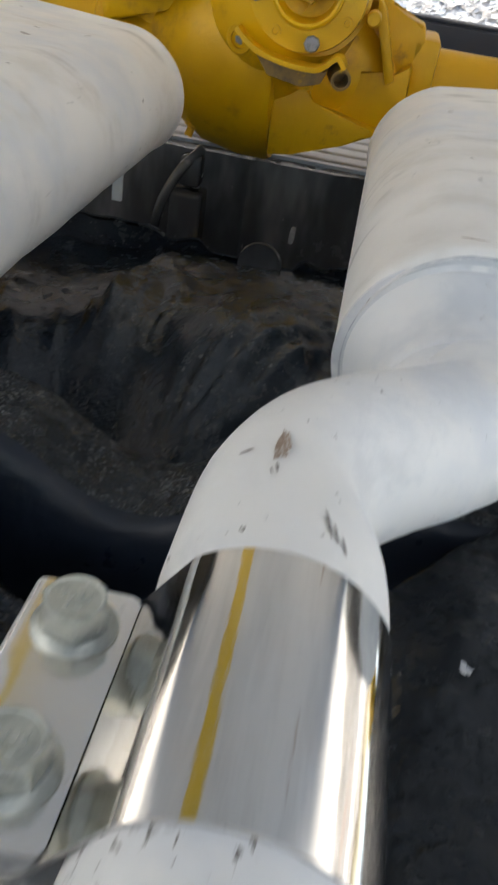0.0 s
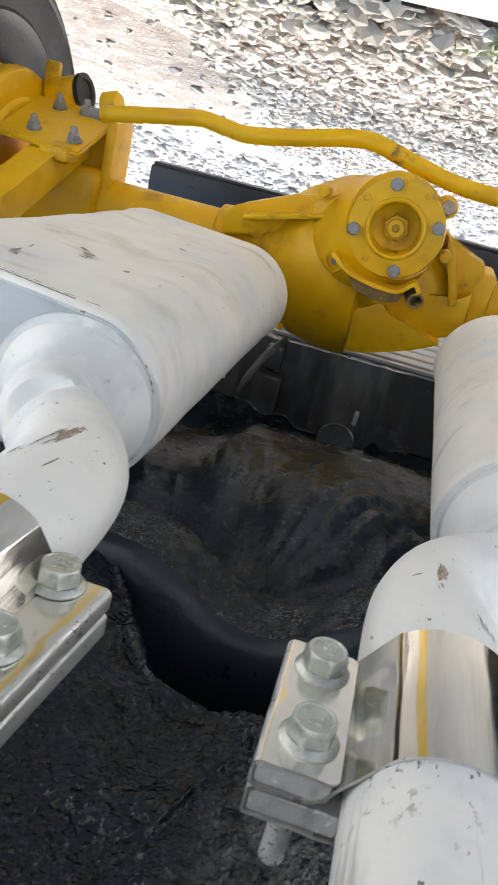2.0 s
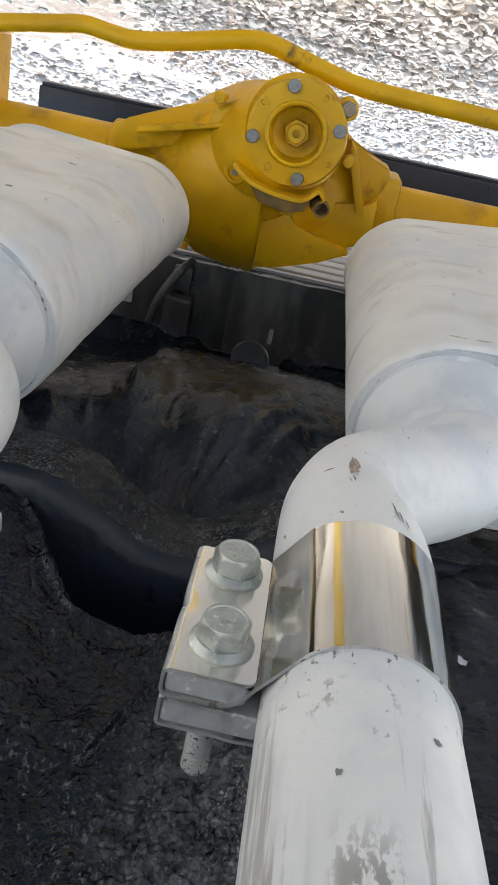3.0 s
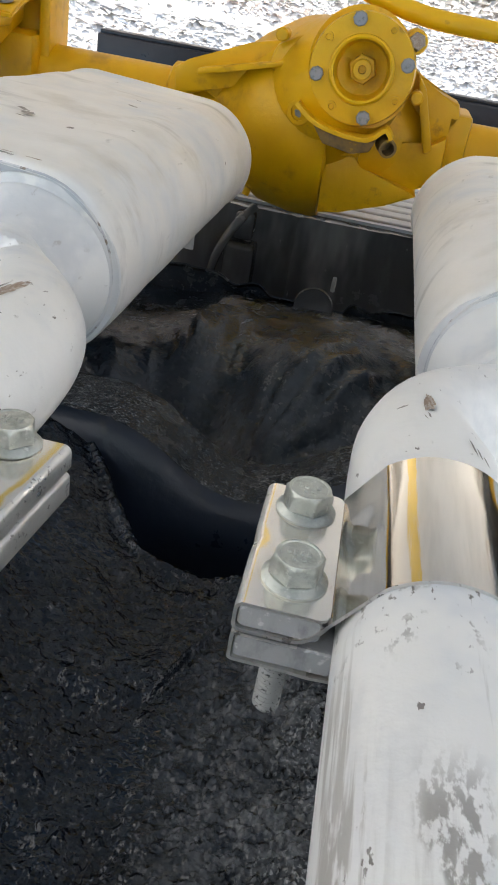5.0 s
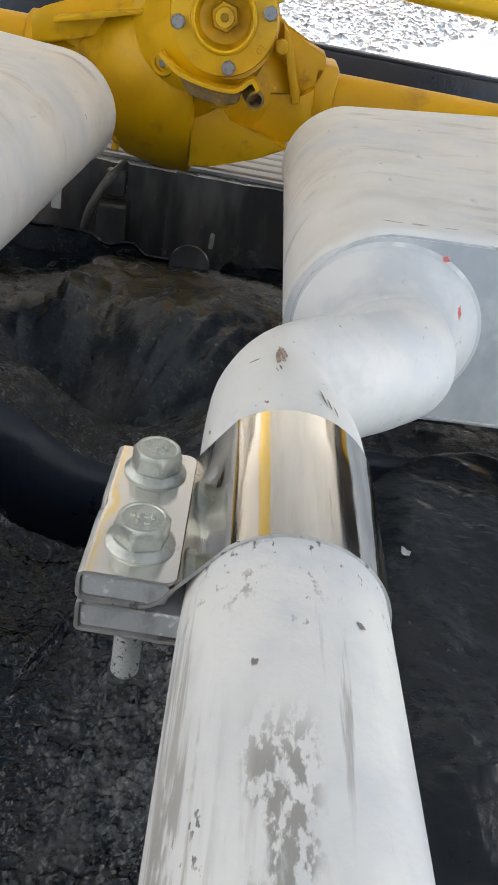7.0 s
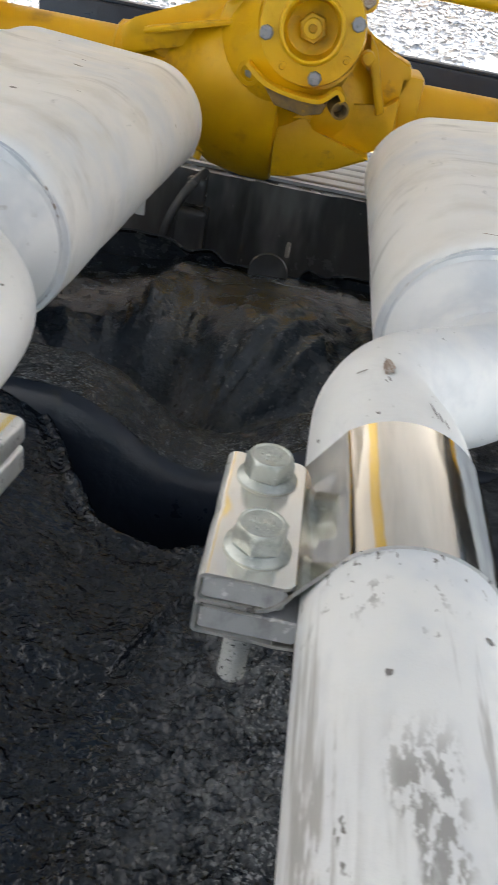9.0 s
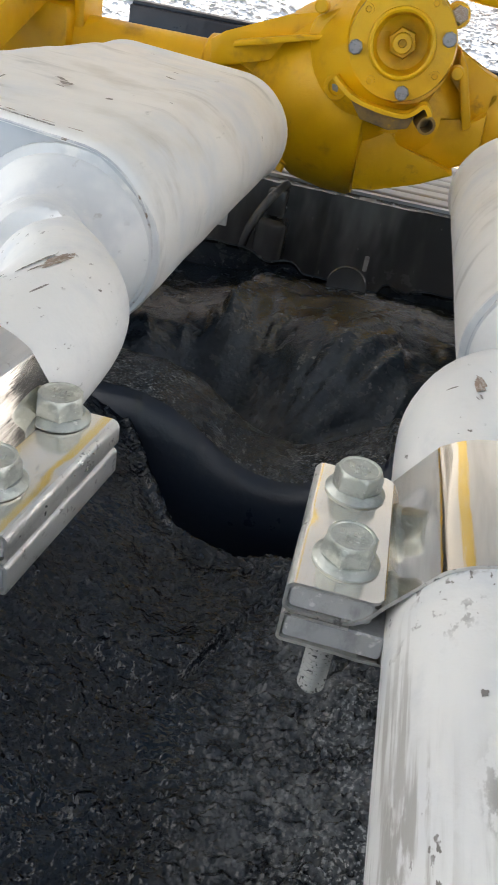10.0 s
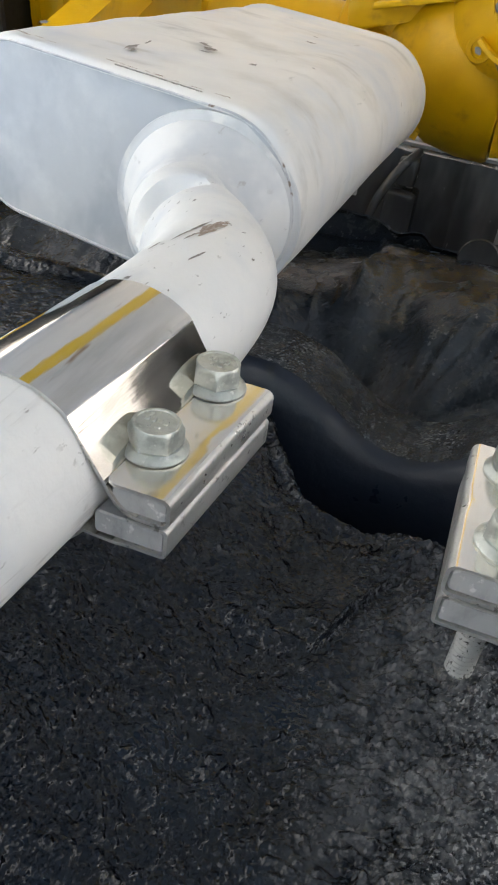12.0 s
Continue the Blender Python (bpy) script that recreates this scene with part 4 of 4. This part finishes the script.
for k in range(4):
    a = radians(14 + 90 * k)
    spot = (-0.001 + 0.0535 * math.cos(a), 1.068, 0.002 + 0.0535 * math.sin(a))
    part("flange_bolt", lathe([(0.0085, 0.010), (0.0085, 0.018), (0.0070, 0.0195), (0.0, 0.0195)], spot, (0, -1, 0), 8), BOLT_GREY, flange_ob, "grey twelve-point bolt head")
    a += radians(45)
    spot = (-0.001 + 0.0535 * math.cos(a), 1.068, 0.002 + 0.0535 * math.sin(a))
    part("stud_boss", lathe([(0.0062, 0.010), (0.0062, 0.0145), (0.0035, 0.0145), (0.003, 0.012), (0.0, 0.012)], spot, (0, -1, 0), 14), YELLOW, flange_ob)

# ---- differential housing and suspension ----
housing = [(-0.262, 0.040), (-0.258, 0.045), (-0.245, 0.046), (-0.236, 0.042), (-0.20, 0.050), (-0.165, 0.078), (-0.138, 0.100), (-0.115, 0.114), (-0.07, 0.123),
           (-0.034, 0.124), (-0.028, 0.121), (-0.024, 0.106), (0.02, 0.092), (0.06, 0.076), (0.09, 0.058), (0.118, 0.046), (0.136, 0.046), (0.145, 0.045), (0.148, 0.040)]
part("housing", lathe([(r, x) for x, r in housing], (0, AX_Y, AX_Z), (1, 0, 0), 56), YELLOW, axle)
part("pinion_carrier", sweep([(-0.045, 1.20, -0.060), (-0.040, 1.16, -0.045), (-0.022, 1.125, -0.020), (-0.006, 1.102, -0.002), (-0.001, 1.090, 0.001)],
                             lambda s: 0.110 - 0.040 * ease(0.15, 0.95, s), 48), YELLOW, axle)


def slab_shape(outline, y0, y1, bevel=0.004):
    bm = extruded(outline, y0, y1)
    bmesh.ops.bevel(bm, geom=list(bm.edges), offset=bevel, segments=2, profile=0.6, affect="EDGES")
    return bm


part("case_arm", slab_shape([(-0.245, -0.040), (-0.225, -0.028), (-0.150, 0.003), (-0.110, 0.014), (-0.095, -0.034), (-0.179, -0.056), (-0.240, -0.076)], 1.128, 1.20, 0.006), YELLOW, axle)
part("arm_web", slab_shape([(-0.212, -0.062), (-0.13, -0.038), (-0.125, -0.085), (-0.142, -0.085)], 1.140, 1.19, 0.003), YELLOW, axle)
part("case_top", slab_shape([(-0.118, -0.01), (-0.112, 0.010), (-0.079, 0.026), (-0.046, 0.036), (-0.02, 0.034), (-0.02, -0.03), (-0.10, -0.05)], 1.100, 1.20, 0.010), YELLOW, axle)
part("case_web", slab_shape([(0.056, 0.012), (0.086, -0.012), (0.128, -0.024), (0.134, -0.045), (0.116, -0.080), (0.06, -0.09), (0.03, -0.05)], 1.150, 1.20, 0.004), YELLOW, axle)
part("gusset", slab_shape([(0.068, 0.004), (0.082, -0.014), (0.106, -0.082), (0.096, -0.088), (0.074, -0.024)], 1.122, 1.18, 0.003), YELLOW, axle)
part("shoulder", slab_shape([(0.000, -0.084), (0.100, -0.082), (0.122, -0.060), (0.126, -0.122), (0.092, -0.138), (0.0, -0.130)], 1.128, 1.20, 0.008), YELLOW, axle)
part("arm_fin", slab_shape([(-0.206, -0.034), (-0.150, -0.020), (-0.092, -0.006), (-0.088, -0.012), (-0.150, -0.027), (-0.206, -0.042)], 1.094, 1.16, 0.002), YELLOW, axle)
part("case_web", slab_shape([(-0.028, -0.104), (0.014, -0.100), (0.018, -0.118), (0.090, -0.134), (0.100, -0.138), (0.062, -0.156), (0.004, -0.176), (-0.024, -0.182)], 1.100, 1.20, 0.004), YELLOW, axle)
part("cover_edge", slab_shape([(-0.030, -0.1005), (0.016, -0.0965), (0.017, -0.102), (-0.030, -0.106)], 1.094, 1.19, 0.0015), YELLOW, axle)
part("filler_boss", lathe([(0.0165, 0.0), (0.0165, 0.014), (0.0145, 0.016), (0.0100, 0.016), (0.0092, 0.008), (0.0, 0.008)], (-0.064, 1.085, -0.058), (-0.25, -1, -0.1), 28), YELLOW, axle)
part("filler_plug", lathe([(0.0060, 0.006), (0.0060, 0.014), (0.0, 0.015)], (-0.064, 1.083, -0.058), (-0.25, -1, -0.1), 6), BOLT_GREY, axle, "grey filler plug")
for x, z in ((-0.068, 0.003), (0.070, -0.020), (-0.104, 0.022)):
    part("case_bolt", lathe([(0.0080, 0.0), (0.0080, 0.026), (0.0062, 0.028), (0.0, 0.028)], (x, 1.105, z), (0, -1, 0), 14), YELLOW, axle)
part("case_ear", lathe([(0.0, 0.0), (0.0150, 0.0), (0.0140, 0.040), (0.0125, 0.048), (0.0, 0.049)], (0.0535, 1.132, 0.038), (0.03, -1, 0.02), 24), YELLOW, axle)
part("case_bolt", lathe([(0.0, 0.0), (0.0105, 0.0), (0.0105, 0.010), (0.0088, 0.013), (0.0, 0.0135)], (0.0545, 1.084, 0.039), (0.1, -1, 0.15), 6), RUST, axle, "brown rusty bolt head")


def strip(points, half, thick, bm=None):
    """A bent strip of plate in x and z, half its width each way along y."""
    own = bm if bm is not None else bmesh.new()
    rows = []
    for k, (x, y, z) in enumerate(points):
        a, b = points[max(k - 1, 0)], points[min(k + 1, len(points) - 1)]
        d = Vector((b[0] - a[0], b[2] - a[2])).normalized()
        n = Vector((-d.y, 0, d.x)) * thick / 2
        rows.append([own.verts.new(Vector((x, y + s * half, z)) + e * n) for s, e in ((-1, 1), (1, 1), (1, -1), (-1, -1))])
    for a, b in zip(rows, rows[1:]):
        for i in range(4):
            own.faces.new((a[i], a[(i + 1) % 4], b[(i + 1) % 4], b[i]))
    own.faces.new(rows[0]), own.faces.new(rows[-1])
    return own


hook = spline([(-0.069, 1.062, -0.046), (-0.058, 1.060, -0.055), (-0.040, 1.057, -0.065), (-0.010, 1.054, -0.071), (0.018, 1.052, -0.072), (0.030, 1.05, -0.067), (0.041, 1.05, -0.057),
               (0.047, 1.05, -0.060), (0.051, 1.05, -0.066)], 5)
part("brake_line_bracket", strip([tuple(q) for q in hook], 0.018, 0.005), YELLOW, axle, "bent yellow bracket strip")
part("bracket_face", slab_shape([(-0.046, -0.066), (-0.010, -0.074), (0.022, -0.075), (0.034, -0.070), (0.028, -0.086), (0.006, -0.092), (-0.030, -0.086)], 1.046, 1.064, 0.002), SHADED_GRIME, axle, "grimy underside of the bracket with shade in its colour")
part("line_end", lathe([(0.0, 0.004), (0.0080, 0.004), (0.0080, 0.024), (0.0108, 0.024), (0.0108, 0.0), (0.0, 0.0)], (0.043, 1.062, -0.074), (0.30, -1, -0.15), 20), SHADED_GRIME, axle, "open tube end in the grimy shaded colour")
part("bracket_bolt", lathe([(0.009, 0.0), (0.009, 0.008), (0.0, 0.009)], (-0.003, 1.06, -0.078), (0, -0.6, -1), 8), BOLT_GREY, axle)
part("drain_fitting", lathe([(0.007, 0.0), (0.007, 0.02), (0.010, 0.02), (0.010, 0.028), (0.005, 0.03), (0.005, 0.04), (0.0, 0.04)], (-0.118, 1.15, -0.150), (-0.3, -0.3, -1), 10), YELLOW, axle)
for x, y, z, long in ((-0.128, 1.13, -0.158, 0.020), (-0.104, 1.14, -0.170, 0.026), (-0.090, 1.15, -0.168, 0.016)):
    part("vent_tab", box(x - 0.004, x + 0.004, y, y + 0.006, z - long / 2, z + long / 2, 0.0015), YELLOW, axle)
part("tube_collar", box(0.116, 0.150, 1.150, 1.250, -0.128, -0.036, 0.006), YELLOW, axle)
bar_line = spline([(-0.448, 1.155, 0.043), (-0.43, 1.15, 0.047), (-0.345, 1.15, 0.062), (-0.305, 1.15, 0.0685), (-0.270, 1.15, 0.0655), (-0.234, 1.15, 0.0635), (-0.165, 1.15, 0.0755), (-0.096, 1.15, 0.0910),
                   (-0.058, 1.15, 0.0925), (0.005, 1.15, 0.0775), (0.075, 1.15, 0.0650), (0.214, 1.15, 0.062), (0.42, 1.15, 0.055), (0.52, 1.16, 0.030)], 6)
sway = thing("sway_bar", (0, 1.15, 0.06), "bent yellow anti-roll bar running across behind the axle", "anti-roll bar")
part("bar", sweep(bar_line, 0.0120, 20), YELLOW, sway)
for side in (-1, 1):
    part("bush", lathe([(0.0, 0.0), (0.017, 0.0), (0.020, 0.003), (0.020, 0.022), (0.017, 0.026), (0.0, 0.026)], (side * 0.484, 1.238, 0.050), (-side, -0.12, 0.30), 24), YELLOW, sway, "short yellow bush ring")


def perch(side):
    """The bracket that carries the axle end, with its tilted plate, studs and trailing arm."""
    ob = thing("suspension_bracket", (side * 0.48, AX_Y, AX_Z), "yellow axle bracket plate with studs and trailing arm", "suspension bracket", "suspension brackets")
    m = lambda x: side * x  # noqa: E731
    bm = bmesh.new()
    top = [(m(0.580), 1.080, -0.006), (m(0.447), 1.080, -0.010), (m(0.452), 1.235, 0.041), (m(0.590), 1.235, 0.043)]
    a = [bm.verts.new(q) for q in top]
    b = [bm.verts.new((x, y + 0.002, z - 0.007)) for x, y, z in top]
    bm.faces.new(a), bm.faces.new(b)
    for k in range(4):
        bm.faces.new((a[k], a[(k + 1) % 4], b[(k + 1) % 4], b[k]))
    bmesh.ops.bevel(bm, geom=list(bm.edges), offset=0.002, segments=2, affect="EDGES")
    plate = part("plate", bm, YELLOW, ob)
    for x, y in ((0.533, 1.115), (0.468, 1.108), (0.540, 1.205), (0.498, 1.210), (0.462, 1.212)):
        z = -0.008 + 0.33 * (y - 1.08)
        part("washer", lathe([(0.0, 0.0), (0.0112, 0.0), (0.0112, 0.0022), (0.0, 0.0022)], (m(x), y, z), (0, -0.3, 1), 20), BOLT_GREY, plate)
        part("stud_nut", lathe([(0.0, 0.002), (0.0092, 0.002), (0.0092, 0.0095), (0.0080, 0.0108), (0.0, 0.0108)], (m(x), y, z), (0, -0.3, 1), 6), BOLT_GREY, plate, "dull steel nut")
        part("stud", lathe([(0.0, 0.010), (0.0052, 0.010), (0.0052, 0.0185), (0.0042, 0.0200), (0.0, 0.0200)], (m(x), y, z), (0, -0.3, 1), 14), BOLT_GREY, plate)
    part("clip_bar", box(min(m(0.458), m(0.505)), max(m(0.458), m(0.505)), 1.2, 1.216, 0.03, 0.046, 0.002), BOLT_GREY, plate, "dull steel clip")
    part("post", box(min(m(0.432), m(0.448)), max(m(0.432), m(0.448)), 1.17, 1.24, -0.12, 0.036, 0.003), YELLOW, ob)
    part("post", box(min(m(0.448), m(0.560)), max(m(0.448), m(0.560)), 1.195, 1.205, -0.12, 0.025, 0.003), YELLOW, ob)
    part("saddle", box(min(m(0.445), m(0.575)), max(m(0.445), m(0.575)), 1.145, 1.255, -0.135, -0.035, 0.012), YELLOW, ob)
    part("pad", box(min(m(0.462), m(0.505)), max(m(0.462), m(0.505)), 1.075, 1.12, -0.028, -0.010, 0.005), YELLOW, ob)
    arm = bmesh.new()
    for x0, x1, lift in ((0.478, 0.522, 0.0),):
        rows = [[arm.verts.new((m(x), y, z + e)) for x, e in ((x0, 0.024), (x1, 0.024), (x1, -0.024), (x0, -0.024))]
                for y, z in ((1.19, 0.0), (1.12, -0.026), (0.97, -0.082), (0.75, -0.155), (0.55, -0.20))]
        for a, b in zip(rows, rows[1:]):
            for i in range(4):
                arm.faces.new((a[i], a[(i + 1) % 4], b[(i + 1) % 4], b[i]))
        arm.faces.new(rows[0]), arm.faces.new(rows[-1])
    bmesh.ops.bevel(arm, geom=[e for e in arm.edges if len(e.link_faces) == 2 and e.calc_face_angle() > 0.8], offset=0.004, segments=2, affect="EDGES")
    part("trailing_arm", arm, YELLOW, ob)
    eye = (m(0.585), 1.268, 0.044)
    turned = (-side, -0.12, 0.30)
    part("bushing_eye", lathe([(0.0, 0.008), (0.014, 0.008), (0.014, 0.0), (0.024, 0.001), (0.026, 0.006), (0.026, 0.050), (0.024, 0.055), (0.0, 0.055)], eye, turned, 28), YELLOW, ob)
    part("bushing_rubber", lathe([(0.020, 0.054), (0.0285, 0.054), (0.0285, 0.062), (0.020, 0.062), (0.018, 0.058), (0.0, 0.058)], eye, turned, 28), RUBBER, ob, "black rubber ring")
    part("eye_ear", box(min(m(0.575), m(0.600)), max(m(0.575), m(0.600)), 1.262, 1.274, 0.02, 0.095, 0.004), YELLOW, ob)
    return ob


perch(-1), perch(1)


def wheel(side):
    ob = thing("wheel", (side * 0.76, AX_Y, AX_Z), "black tyre on a yellow wheel with brake drum", "wheel", "rear wheels")
    inner = side * 0.638
    out = (side, 0, 0)
    tread = [(0.215, 0.012), (0.228, 0.002), (0.232, -0.001), (0.237, 0.001), (0.250, -0.003), (0.275, -0.006), (0.288, -0.005), (0.291, -0.008), (0.295, -0.003), (0.310, 0.004), (0.332, 0.022), (0.340, 0.045)]
    for k in range(5):
        w = 0.050 + 0.026 * k
        tread += [(0.340, w), (0.340, w + 0.020), (0.333, w + 0.021), (0.333, w + 0.025)]
    tread += [(0.340, 0.182), (0.332, 0.192), (0.310, 0.206), (0.275, 0.212), (0.235, 0.206), (0.215, 0.196)]
    part("tyre", lathe(tread, (inner, AX_Y, AX_Z), out, 72), RUBBER, ob)
    rim = [(0.0, 0.13), (0.06, 0.13), (0.07, 0.14), (0.17, 0.12), (0.195, 0.10), (0.20, 0.030), (0.216, 0.020), (0.218, 0.026), (0.206, 0.034), (0.206, 0.19), (0.216, 0.200)]
    part("rim", lathe(rim, (inner, AX_Y, AX_Z), out, 56), YELLOW, ob)
    drum = [(0.0, -0.045), (0.10, -0.045), (0.104, -0.052), (0.118, -0.052), (0.122, -0.044), (0.140, -0.043), (0.158, -0.040), (0.163, -0.032), (0.163, -0.020), (0.152, -0.016), (0.152, -0.002), (0.160, 0.000), (0.160, 0.008), (0.150, 0.012), (0.150, 0.05), (0.0, 0.06)]
    part("brake_drum", lathe(drum, (inner, AX_Y, AX_Z), out, 56), YELLOW, ob, "ribbed yellow brake drum")
    return ob


wheel(-1), wheel(1)
